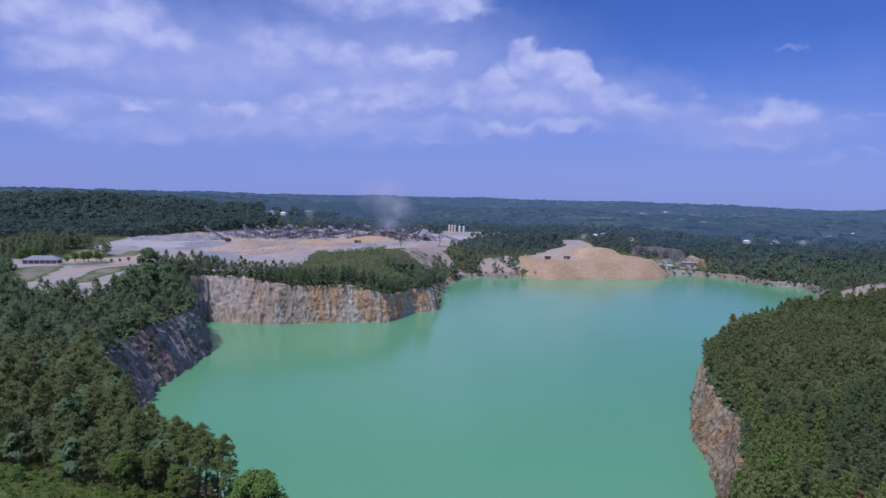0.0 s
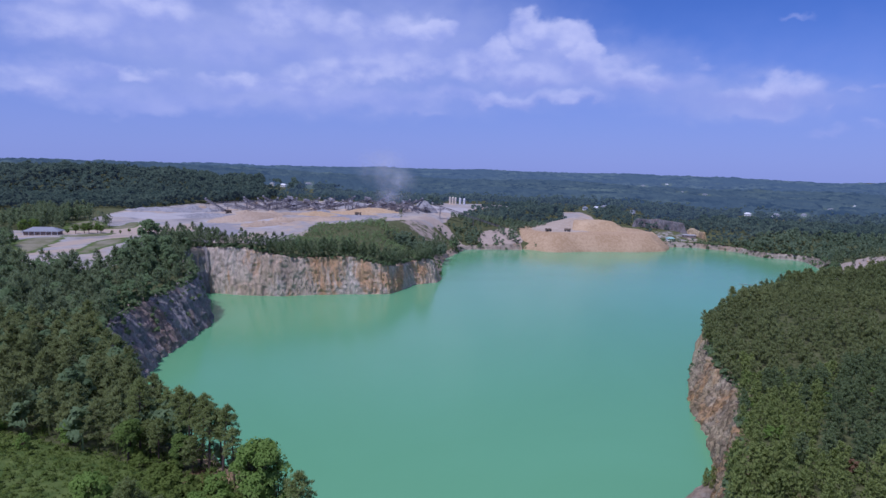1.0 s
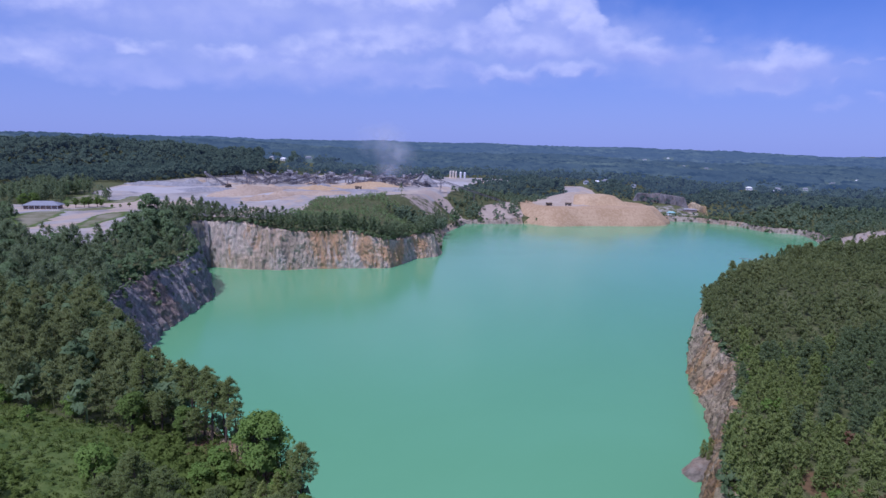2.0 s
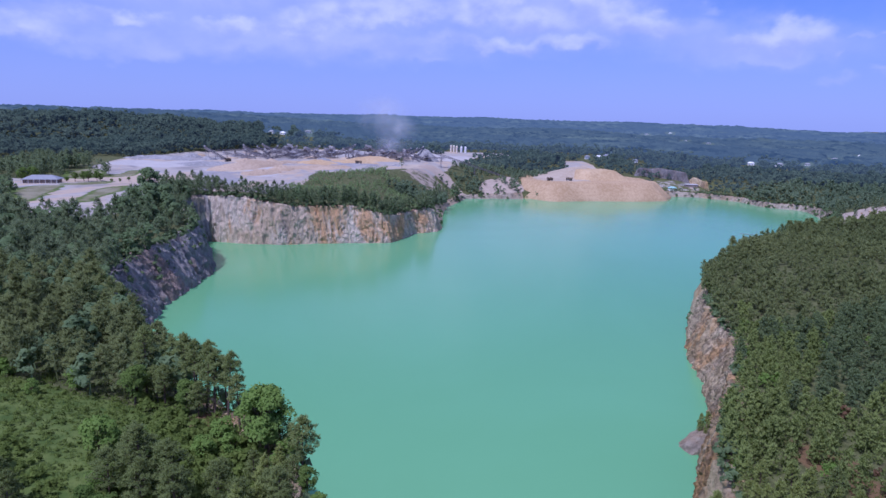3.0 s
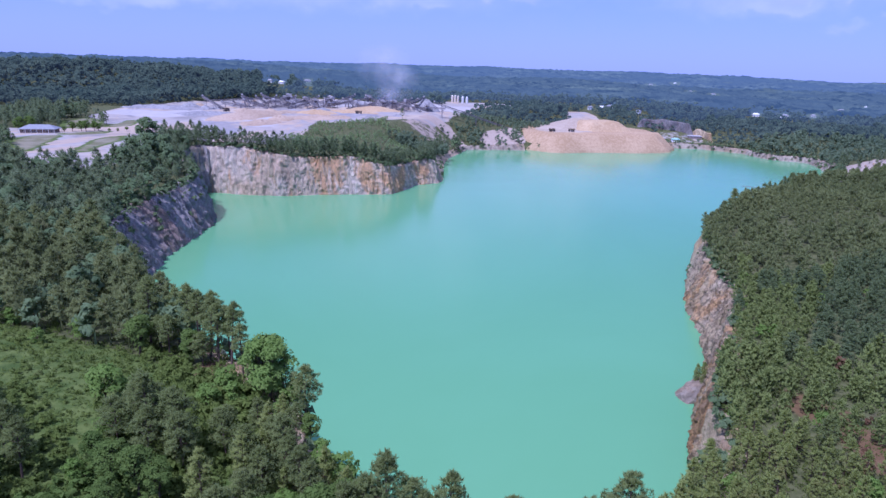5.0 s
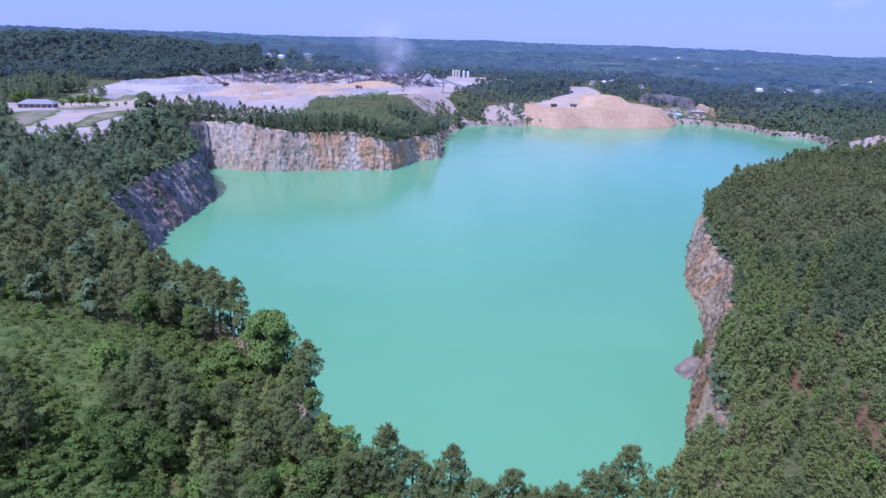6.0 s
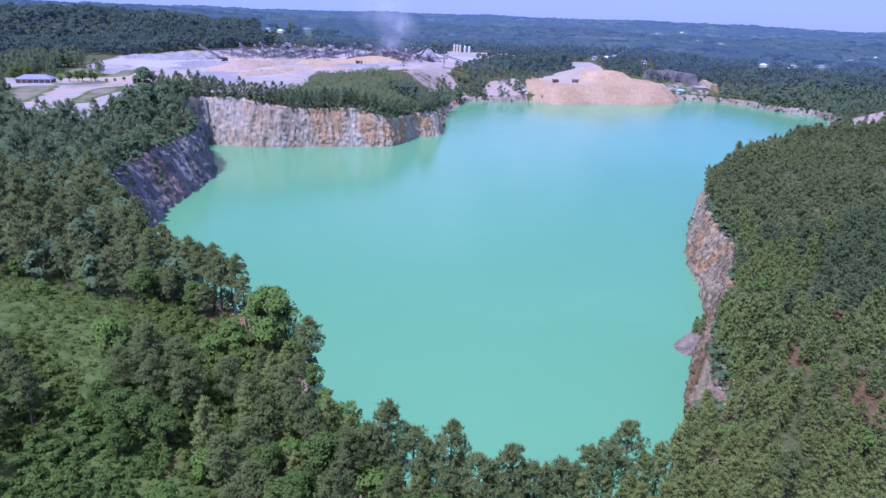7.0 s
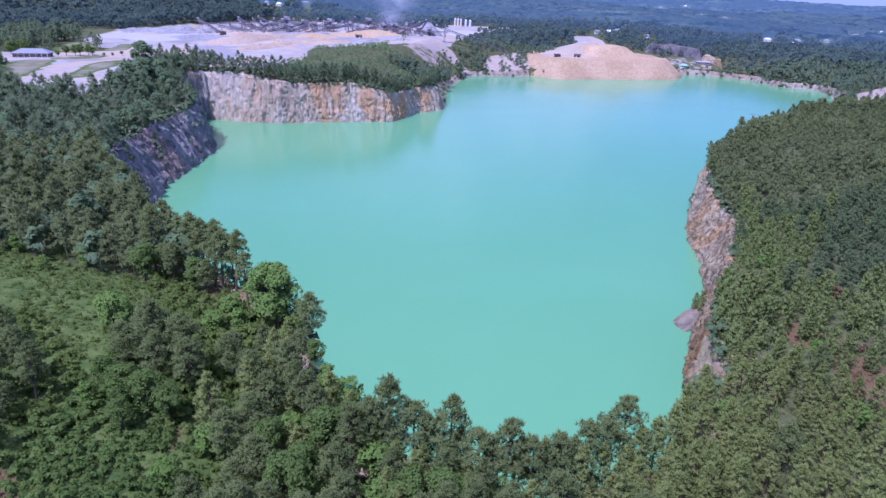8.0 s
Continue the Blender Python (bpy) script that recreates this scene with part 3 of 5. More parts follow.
MEADOW = [(-62, 122), (-72, 142), (-88, 150), (-112, 150), (-116, 128), (-98, 112), (-76, 112)]
SPUR = [(195, 1080), (215, 1230), (255, 1230), (250, 1080)]
TRACK = [(94, 170), (99, 180), (108, 177), (111, 160), (113, 141), (103, 121), (96, 120), (96, 140), (95, 158)]
GLADE = [(-116, 162), (-102, 158), (-87, 154), (-76, 152), (-66, 145), (-62, 134), (-64, 122), (-66, 110), (-76, 117), (-85, 124), (-94, 127), (-108, 140)]
GLADE_RIM = [(-59, 146), (-46, 142), (-39, 131), (-41, 119), (-50, 117), (-60, 130)]
GLADE_LOW = [(-66, 76), (-66, 90), (-64, 104), (-58, 106), (-50, 98), (-43, 92), (-40, 88), (-36, 76), (-46, 62), (-60, 64)]
LEFT_SLOPE = [(-124, 162), (-70, 150), (-60, 146), (-44, 136), (-33, 122), (-28, 108), (-28, 84), (-36, 66), (-75, 56), (-124, 86)]
EARTH = [(-62, 149), (-48, 152), (-41, 140), (-46, 132), (-56, 138)]
HOLLOW = [(-47, 95), (-41, 97), (-39, 89), (-46, 87)]
EARTH_LOW = [(-70, 84), (-60, 80), (-57, 72), (-68, 68)]
RIM_GAP = [(-29, 124), (-10, 120), (-6, 104), (-19, 103), (-26, 107)]
TALLS = [(116, 192), (160, 190), (240, 325), (196, 325)]
SHELF = [(330, 1000), (372, 998), (392, 985), (398, 1008), (386, 1044), (340, 1056), (318, 1045)]
BELTWAY = [(95, 985), (-17, 940), (-17, 965), (95, 1018)]


CHUTE = [(-40, 930), (-20, 956), (6, 945), (34, 912), (22, 896), (2, 918), (-12, 925)]
PROMONTORY = [(-156, 585), (-100, 585), (-40, 600), (10, 645), (10, 790), (-20, 850), (-60, 880), (-104, 832), (-157, 808), (-152, 700)]
SCARP = [(-62, 862), (-42, 926), (-14, 922), (14, 896), (8, 868), (-4, 852), (-24, 842), (-48, 846)]
OVERLOOK = [(-340, 512), (-305, 455), (-250, 400), (-226, 410), (-222, 460), (-248, 535), (-262, 545), (-300, 545)]


def blurred(x, y, poly, soft):
    """About 1 inside a closed line and 0 outside, with a soft border."""
    hit = 0.0
    for a, b in ((0, 0), (soft, 0), (-soft, 0), (0, soft), (0, -soft)):
        hit = hit + inside(x + a, y + b, poly) / 5.0
    return hit


def cover(x, y):
    """Gravel, grass and red earth, 0 to 1 each."""
    gravel = np.maximum.reduce([blurred(x, y, YARD, 8), blurred(x, y, DRIVE, 6), blurred(x, y, SPUR, 6), blurred(x, y, PAD, 6), 0.48 * blurred(x, y, SHELF, 6), 0.68 * blurred(x, y, OVERLOOK, 8)])
    lawns = np.maximum.reduce([blurred(x, y, poly, 5) for poly in (LAWN, LAWN_SIDE, LAWN_BACK, VERGE, ISLE)])
    grass = np.maximum.reduce([1.5 * lawns, blurred(x, y, MEADOW, 6), blurred(x, y, GLADE, 6), blurred(x, y, GLADE_LOW, 6), 0.9 * blurred(x, y, LEFT_SLOPE, 5), blurred(x, y, GLADE_RIM, 5)])
    gravel = np.minimum(gravel, 1 - lawns)
    red = np.maximum.reduce([0.66 * blurred(x, y, TRACK, 4), 0.72 * blurred(x, y, EARTH, 4), 0.8 * blurred(x, y, HOLLOW, 3), 0.75 * blurred(x, y, EARTH_LOW, 3)])
    tan = np.maximum.reduce([blurred(x, y, TAN_BANK, 5), blurred(x, y, CHUTE, 5), 0.52 * blurred(x, y, SCARP, 5), 0.6 * blurred(x, y, BOULDERY, 6)])
    return gravel, grass, red, tan


# tan fines, grey crushed stone and pale dust on the yard floor
TAN_FINES = [[(-254, 642), (-254, 744), (-300, 890), (-292, 1000), (-250, 960), (-228, 790), (-226, 715), (-240, 655)], [(-150, 1000), (-125, 1110), (-66, 1085), (-85, 985)], [(-130, 905), (-60, 925), (-30, 960), (-20, 930), (-62, 885)]]
GREY_STONE = [[(-280, 740), (-267, 795), (-232, 745), (-206, 690), (-202, 620), (-236, 625), (-246, 680)], [(-192, 860), (-160, 950), (-95, 910), (-130, 836), (-172, 822)], [(-395, 905), (-320, 935), (-330, 1010), (-400, 1000)]]
PALE_DUST = [[(-251, 868), (-205, 852), (-182, 728), (-225, 730), (-240, 800)], [(-405, 780), (-330, 790), (-290, 850), (-320, 890), (-415, 860)], [(-300, 1060), (-60, 1120), (30, 1110), (50, 1190), (-200, 1190)]]


def build_ground():
    def axis(stops):
        out = []
        for a, b, step in stops:
            out += list(np.arange(a, b, step))
        return np.array(out + [stops[-1][1]])
    xs = axis([(-4900, -1500, 85), (-1500, -600, 30), (-600, -260, 8), (-260, 220, 5), (220, 560, 7), (560, 1500, 30), (1500, 4900, 85)])
    ys = axis([(-2500, -200, 115), (-200, 40, 12), (40, 360, 5), (360, 1100, 6), (1100, 1500, 16), (1500, 2200, 35), (2200, 4900, 90)])
    x, y = np.meshgrid(xs, ys)
    d, rim, back, _ = (a.reshape(x.shape) for a in to_shore(x, y))
    z = height(x, y, d, rim, back)
    # under the rock faces and the lake the sheet dives out of sight
    z = np.where(d < back + 2.5, np.minimum(z, -6 + 0.0 * z), z)
    n, m = x.shape
    i = np.arange(n * m).reshape(n, m)
    faces = np.stack([i[:-1, :-1], i[:-1, 1:], i[1:, 1:], i[1:, :-1]], -1).reshape(-1, 4)
    ob = mesh_object("ground", np.stack([x, y, z], -1).reshape(-1, 3), faces, GROUND, smooth=True)
    col = ob.data.color_attributes.new("cover", "FLOAT_COLOR", "POINT")
    c = np.ones((n * m, 4), np.float32)
    for j, a in enumerate(cover(x.ravel(), y.ravel())):
        c[:, j] = a
    col.data.foreach_set("color", c.ravel())
    fines = ob.data.color_attributes.new("fines", "FLOAT_COLOR", "POINT")
    c = np.ones((n * m, 4), np.float32)
    for j, polys in enumerate((TAN_FINES, GREY_STONE, PALE_DUST)):
        c[:, j] = np.maximum.reduce([blurred(x.ravel(), y.ravel(), poly, 10) for poly in polys])
    fines.data.foreach_set("color", c.ravel())
    return tagged(ob, "wooded quarry land with pale gravel yard and grass", "ground", kind="structure")


build_ground()


def build_far_hills(name, mat, label, across, ranges, sunk):
    """Wooded country out to the horizon; the crowns of the woods are its surface."""
    a, r = np.meshgrid(np.radians(np.linspace(-38, 38, across)), ranges)
    x, y = r * np.sin(a), r * np.cos(a)
    crown = 7.0 * (0.6 - np.abs(value_noise(x, y, 17, 12))) + 4.0 * value_noise(x, y, 9, 15) + 4.0 * value_noise(x, y, 55, 16)
    open_ = cleared(x, y)
    z = lie(x, y) + (10 + crown) * (1 - open_) + 1.5 * open_ - 30 * rise(r, sunk + 60, sunk)
    n, m = x.shape
    i = np.arange(n * m).reshape(n, m)
    faces = np.stack([i[:-1, :-1], i[:-1, 1:], i[1:, 1:], i[1:, :-1]], -1).reshape(-1, 4)
    ob = mesh_object(name, np.stack([x, y, z], -1).reshape(-1, 3), faces, mat)
    col = ob.data.color_attributes.new("cover", "FLOAT_COLOR", "POINT")
    c = np.ones((n * m, 4), np.float32)
    c[:, :3] = open_.reshape(-1, 1)
    col.data.foreach_set("color", c.ravel())
    return tagged(ob, label, "hills", kind="structure")


build_far_hills("backdrop_hills", HAZED_HILLS, "wooded hills beyond the quarry, blue-green with painted haze", 480, np.concatenate([np.linspace(1440, 2300, 125), np.linspace(2312, 3000, 24)]), 1440)
build_far_hills("backdrop_horizon", HAZED_HORIZON, "wooded hills at the horizon, pale blue with painted haze", 420, np.linspace(2900, 4880, 56), 2900)

water = mesh_object("water", [(-400, -100, 0), (900, -100, 0), (900, 1200, 0), (-400, 1200, 0)], [(0, 1, 2, 3)], WATER)
tagged(water, "still milky turquoise quarry lake", "water", kind="structure")


def rock_face(name, first, last, mat, label, rough=1.0, rows=22, fine=0.9, flute=0.0):
    """A stretch of quarry wall from the water up over the rim, with ribs, ledges and blocks."""
    pick = SHORE[(SHORE[:, 4] >= first - 0.01) & (SHORE[:, 4] <= last + 0.01)]
    land = LAND[(SHORE[:, 4] >= first - 0.01) & (SHORE[:, 4] <= last + 0.01)]
    run = np.concatenate([[0], np.cumsum(np.hypot(*np.diff(pick[:, :2], axis=0).T))])
    s = np.arange(0, run[-1], fine)
    px, py, rim, back = (np.interp(s, run, pick[:, j]) for j in range(4))
    for _ in range(3):
        land = (land + np.roll(land, 1, 0) + np.roll(land, -1, 0)) / 3 if len(land) > 4 else land
    nx, ny = np.interp(s, run, land[:, 0]), np.interp(s, run, land[:, 1])
    rim = rim * (1 + 0.06 * value_noise(s, s * 0, 16, 4))
    verts = []
    ups = np.concatenate([np.linspace(0, 1, rows), [1.0, 1.0, 1.0]])
    inset = np.concatenate([np.zeros(rows), [1.2, 3.0, 9.0]])
    for j, (v, more) in enumerate(zip(ups, inset)):
        z = -2.5 + (rim + 2.5) * v
        lean = back * (v**1.25)
        ledge = 1.1 * np.floor(v * 4 + 0.8 * value_noise(s, s * 0, 30, 8)) / 4
        ridge = np.abs(value_noise(s + 0.2 * z, z * 0.10, 5.0, 31)) * 2.6 + np.abs(value_noise(s - 0.1 * z, z * 0.2, 2.2, 33)) * 1.1
        rib = (ridge - 1.2 + 0.8 * value_noise(s + 0.25 * z, z * 0.12, 9.5, 1) + 0.9 * value_noise(s, z * 0.35, 2.8, 2) + 0.6 * value_noise(s, z, 1.6, 6)) * rough
        blocks = 0.8 * np.round(1.5 * value_noise(s + 0.3 * z, z * 0.4, 4.4, 9)) * rough
        chip = 0.9 * (np.abs(((s * 0.31 + 1.7 * value_noise(s, z, 5, 21)) % 1) - 0.5) - 0.25) + 0.35 * value_noise(s * 1.0, z * 1.6, 1.1, 23)
        # sharp-edged steep slabs that lean along the wall
        slab = (s * 0.42 + z * 0.16 + 1.3 * value_noise(s, z * 0.5, 7, 27)) % 1
        cut = (z * 0.30 - s * 0.07 + 1.5 * value_noise(s, z, 6, 29)) % 1
        chip = chip + (0.85 * slab + 0.55 * cut - 0.7) * (rough > 1.2)
        blocks = blocks + chip * rough
        if flute:
            a = s + 0.18 * z + 3.0 * value_noise(s, z * 0.3, 14, 61)
            b = s + 0.10 * z + 1.4 * value_noise(s, z * 0.4, 6, 63)
            blocks = blocks * (0.5 if rough < 1.28 else 0.7) + flute * (2.4 * np.abs((a / 6.5) % 1 - 0.5) + 1.3 * ((b / 2.7) % 1) - 1.2) * (0.7 + 0.5 * value_noise(s, z * 0.2, 12, 65))
            rib = rib * 0.6
        off = lean + ledge + (rib + blocks) * (0.35 + 0.65 * min(1, v * 6)) + more
        x, y = px + nx * off, py + ny * off
        if more:
            d, r, b, _ = to_shore(x, y)
            z = np.where(more > 2, height(x, y, d, r, b) + (0.4 if more < 5 else -1.0), z + 0.2)
        verts.append(np.stack([x, y, z + 0.35 * value_noise(s, z + j, 3.0, 5)], -1))
    v = np.concatenate(verts)
    n, m = len(verts), len(s)
    i = np.arange(n * m).reshape(n, m)
    faces = np.stack([i[:-1, :-1], i[1:, :-1], i[1:, 1:], i[:-1, 1:]], -1).reshape(-1, 4)
    ob = mesh_object(name, v, faces, mat)
    return tagged(ob, label, "cliff", kind="structure")


_n = np.cumsum([0] + [len(a) for a in ARCS])
rock_face("cliff_near", _n[0], _n[1] - 3, ROCK_TAN, "steep tan rock bank below a pine wood", 1.0)
rock_face("cliff_left", _n[1] - 3.2, _n[2] + 0.2, ROCK_SHADED, "dark grey rock wall above the lake, shade put into its colour", 1.22, 26)
rock_face("cliff_main", _n[2] - 0.3, _n[3], ROCK_PALE, "pale and rust-streaked quarry wall with blasted ribs", 1.25, 34, 0.7, 0.55)
rock_face("bank_cove", _n[4] - 2.5, _n[4], ROCK_GREY, "low rocky bank below scrub in the far corner", 1.0, 12, 1.5)
rock_face("bank_point", _n[3] - 0.2, _n[4] - 2.5, SPOIL, "sloping spoil bank down to the lake", 0.7, 14, 2.0)
rock_face("bank_far", _n[4] + 3.8, _n[5], ROCK_GREY, "low rocky far shore below woods", 0.6, 12, 2.0)
rock_face("bank_back", _n[5], _n[6], ROCK_TAN, "rocky shore behind the wooded bank", 0.8, 12, 2.0)
rock_face("cliff_right", _n[6] - 0.5, len(CORNERS), ROCK_BROKEN, "orange-brown broken rock wall under young pines", 1.3, 36, 0.6, 0.8)


# ---- trees ----
def leaf_tufts(centres, size, blades, rng, spread=1.0, long=4.6):
    """Tufts of narrow triangles about the given centres: vertices and triangles."""
    n = len(centres)
    way = rng.normal(size=(n, blades, 3))
    way[..., 2] = np.abs(way[..., 2]) * 1.25 + 0.35
    way /= np.linalg.norm(way, axis=-1, keepdims=True)
    side = np.cross(way, rng.normal(0, 0.55, size=(n, blades, 3)) + (0, 0, 1))
    side /= np.linalg.norm(side, axis=-1, keepdims=True)
    size = np.reshape(size, (-1, 1, 1)) * rng.uniform(0.7, 1.3, (n, blades, 1))
    c = centres[:, None] + way * size * 0.15 * spread
    tip, a, b = c + way * size, c + side * size / long, c - side * size / long
    v = np.stack([tip, a, b], 2).reshape(-1, 3)
    return v, np.arange(len(v)).reshape(-1, 3)


def puffy(v, f):
    """Turns leaf triangles outwards and gives them the soft normals of the crown: vertices, triangles, normals."""
    mid = v[f].mean(1)
    top = v[:, 2].max()
    n = mid - (0, 0, 0.5 * top)
    n[:, 2] *= 0.6
    n /= np.linalg.norm(n, axis=1, keepdims=True) + 1e-6
    n = n * 0.7 + (0, 0, 0.8)
    n /= np.linalg.norm(n, axis=1, keepdims=True)
    g = np.cross(v[f[:, 1]] - v[f[:, 0]], v[f[:, 2]] - v[f[:, 0]])
    g /= np.linalg.norm(g, axis=1, keepdims=True) + 1e-9
    flip = (g * n).sum(1) < 0
    f = np.where(flip[:, None], f[:, [0, 2, 1]], f)
    g = np.where(flip[:, None], -g, g)
    n = n + 0.30 * g
    n /= np.linalg.norm(n, axis=1, keepdims=True)
    out = np.zeros_like(v)
    out[f.ravel()] = np.repeat(n, 3, 0)
    return v, f, out


def stick(a, b, r1, r2, sides=5):
    """A tapered stick: vertices and triangles."""
    a, b = np.array(a, float), np.array(b, float)
    w = (b - a) / np.linalg.norm(b - a)
    u = np.cross(w, (0.31, 0.9, 0.2))
    u /= np.linalg.norm(u)
    t = np.cross(w, u)
    ang = np.arange(sides) * 2 * np.pi / sides
    ring = np.cos(ang)[:, None] * u + np.sin(ang)[:, None] * t
    v = np.concatenate([a + ring * r1, b + ring * r2])
    f = []
    for i in range(sides):
        j = (i + 1) % sides
        f += [(i, j, sides + j), (i, sides + j, sides + i)]
    return v, np.array(f)


def joined(pieces):
    vs, fs, n = [], [], 0
    for v, f in pieces:
        vs.append(v)
        fs.append(f + n)
        n += len(v)
    return np.concatenate(vs), np.concatenate(fs)


def pine_shape(seed, tall, wide, whorls, arms, tufts, blades, size, bare=0.3, limbs=True, thin=3.0, dome=2.4):
    """A pine: wood and needles, each as vertices and triangles."""
    rng = np.random.default_rng(seed)
    lean = rng.normal(0, 0.03, 2) * tall
    top = np.array([lean[0], lean[1], tall])
    wood = [stick((0, 0, -0.6), top * 0.55, 0.020 * tall, 0.013 * tall, 6), stick(top * 0.55, top * 0.98, 0.013 * tall, 0.003 * tall, 5)]

    def reach(up):
        return max(0.3, wide * (1.02 - up**dome)**0.7 * (0.68 + 0.32 * min(1.0, up * 4)))
    count = int(whorls * arms * tufts * 0.85)
    clumps = int(whorls * 2.4)
    centres, sizes = [], []
    for c in range(clumps):
        up = (c + rng.uniform(0, 1)) / clumps
        ang = 2.4 * c + rng.normal(0, 0.35)
        r = reach(up) * rng.uniform(0.40, 0.92)
        base = top * (bare + (1 - bare) * up * 0.95)
        mid = base + np.array([math.cos(ang) * r, math.sin(ang) * r, 0.22 * r])
        if limbs:
            wood.append(stick(base - (0, 0, 0.3), mid, 0.0045 * tall, 0.002 * tall, 3))
        big = wide * rng.uniform(0.30, 0.46) * (1.08 - 0.45 * up) * min(1.0, (14 / whorls)**0.6)
        n = count // clumps
        way = rng.normal(size=(n, 3))
        way /= np.linalg.norm(way, axis=1, keepdims=True)
        way[:, 2] = np.where(way[:, 2] < -0.35, -way[:, 2], way[:, 2])
        centres += list(mid + way * (big, big, 0.72 * big) * rng.uniform(0.45, 1.05, (n, 1)))
        sizes += list(size * rng.uniform(0.7, 1.2, n))
    for c in range(10):
        centres.append(top * (1.03 - 0.02 * c) + rng.normal(0, 0.06 + 0.05 * c, 3) * (1, 1, 0.5))
        sizes.append(size)
    return joined(wood), leaf_tufts(np.array(centres), np.array(sizes), blades, rng, 1.0, thin)


def broad_shape(seed, tall, wide, clumps, leaves, size, low=0.25, limbs=True):
    """A broadleaf tree: a crown of uneven lobes on forked limbs."""
    rng = np.random.default_rng(seed)
    fork = np.array([rng.normal(0, 0.02) * tall, rng.normal(0, 0.02) * tall, tall * 0.35])
    wood = [stick((0, 0, -0.6), fork, 0.028 * tall, 0.018 * tall, 6)]
    vs = []
    for c in range(clumps):
        ang, v = rng.uniform(0, 6.28), rng.uniform(0, 1)**0.8
        z = tall * (low + (0.93 - low) * v)
        bulge = math.sin(math.pi * (0.12 + 0.80 * v))**0.7
        r = wide * bulge * rng.uniform(0.35, 0.95)
        mid = np.array([math.cos(ang) * r, math.sin(ang) * r, z])
        if limbs:
            wood.append(stick(fork * rng.uniform(0.6, 1.0), mid, 0.008 * tall, 0.003 * tall, 3))
        n = rng.normal(size=(leaves, 3))
        n /= np.linalg.norm(n, axis=1, keepdims=True)
        n[:, 2] = np.where(n[:, 2] < -0.4, -n[:, 2], n[:, 2])
        lobe = wide * rng.uniform(0.24, 0.42)
        pts = mid + n * lobe * (1, 1, 0.8) * rng.uniform(0.7, 1.05, (leaves, 1))
        # each leaf clump faces outwards, unevenly
        face = n + rng.normal(0, 0.45, (leaves, 3))
        face /= np.linalg.norm(face, axis=1, keepdims=True)
        a = np.cross(face, rng.normal(size=(leaves, 3)))
        a /= np.linalg.norm(a, axis=1, keepdims=True)
        b = np.cross(face, a)
        s = size * rng.uniform(0.6, 1.3, (leaves, 1))
        vs.append(np.stack([pts + a * s, pts - a * s * 0.5 + b * s * 0.8, pts - a * s * 0.5 - b * s * 0.8], 1).reshape(-1, 3))
    v = np.concatenate(vs)
    return joined(wood), (v, np.arange(len(v)).reshape(-1, 3))


def scatter(box_, step, seed, jitter=0.48):
    """Uneven points over a rectangle, about step apart."""
    rng = np.random.default_rng(seed)
    x, y = np.meshgrid(np.arange(box_[0], box_[1], step), np.arange(box_[2], box_[3], step))
    x = x + rng.uniform(-jitter, jitter, x.shape) * step
    y = y + rng.uniform(-jitter, jitter, y.shape) * step
    return x.ravel(), y.ravel()


SANDHILL = [(100, 908), (215, 912), (300, 935), (340, 1000), (300, 1062), (200, 1062), (112, 985)]


def wooded(x, y, margin=1.5):
    """Where trees stand."""
    d, rim, back, index = to_shore(x, y)
    ok = d > back + margin
    for poly in (YARD, DRIVE, LAWN, LAWN_SIDE, LAWN_BACK, VERGE, ISLE, SCARP, MEADOW, SPUR, PAD, SHELF, SANDHILL, CHUTE, BELTWAY, GLADE, GLADE_RIM, OVERLOOK):
        ok &= ~inside(x, y, poly)
    ok &= cleared(x, y) < 0.4
    ok &= ~(inside(x, y, TAN_BANK) & (value_noise(x, y, 16, 72) > -0.25))
    ok &= ~(inside(x, y, TRACK) & (value_noise(x, y, 9, 73) > -0.10))
    ok &= ~(inside(x, y, GLADE_LOW) & (value_noise(x, y, 10, 75) > -0.25))
    ok &= ~(inside(x, y, BOULDERY) & (value_noise(x, y, 11, 71) > -0.35))
    return ok & (np.hypot(x, y) > 25), d, index


def in_view(x, y, spread=36.5, least=0.0):
    return (np.abs(np.degrees(np.arctan2(x, np.maximum(y, 1e-3)))) < spread) & (y > least)


def place_all(shapes, xs, ys, zs, scales, turns, pick):
    """Joined copies of shapes at many places."""
    vs, fs, ns, n = [], [], [], 0
    for j, (v, f, nv) in enumerate(puffy(*shape) for shape in shapes):
        m = np.where(pick == j)[0]
        if not len(m):
            continue
        c, s = np.cos(turns[m]), np.sin(turns[m])
        k = scales[m]
        x = (v[None, :, 0] * c[:, None] - v[None, :, 1] * s[:, None]) * k[:, None] + xs[m][:, None]
        y = (v[None, :, 0] * s[:, None] + v[None, :, 1] * c[:, None]) * k[:, None] + ys[m][:, None]
        z = v[None, :, 2] * k[:, None] + zs[m][:, None]
        vs.append(np.stack([x, y, z], -1).reshape(-1, 3))
        ns.append(np.stack([nv[None, :, 0] * c[:, None] - nv[None, :, 1] * s[:, None], nv[None, :, 0] * s[:, None] + nv[None, :, 1] * c[:, None],
                            np.repeat(nv[None, :, 2], len(m), 0)], -1).reshape(-1, 3))
        fs.append((f[None] + (np.arange(len(m)) * len(v))[:, None, None] + n).reshape(-1, 3))
        n += len(m) * len(v)
    return np.concatenate(vs), np.concatenate(fs), np.concatenate(ns)


def tree_kind(name, wood, leaves, leaf_mat, label, category):
    root = new(name)
    mesh_object("trunk", *wood, BARK, root)
    v, f, n = puffy(*leaves)
    mesh_object("crown", v, f, leaf_mat, root, normals=n)
    return tagged(root, label, category)


rng = np.random.default_rng(11)
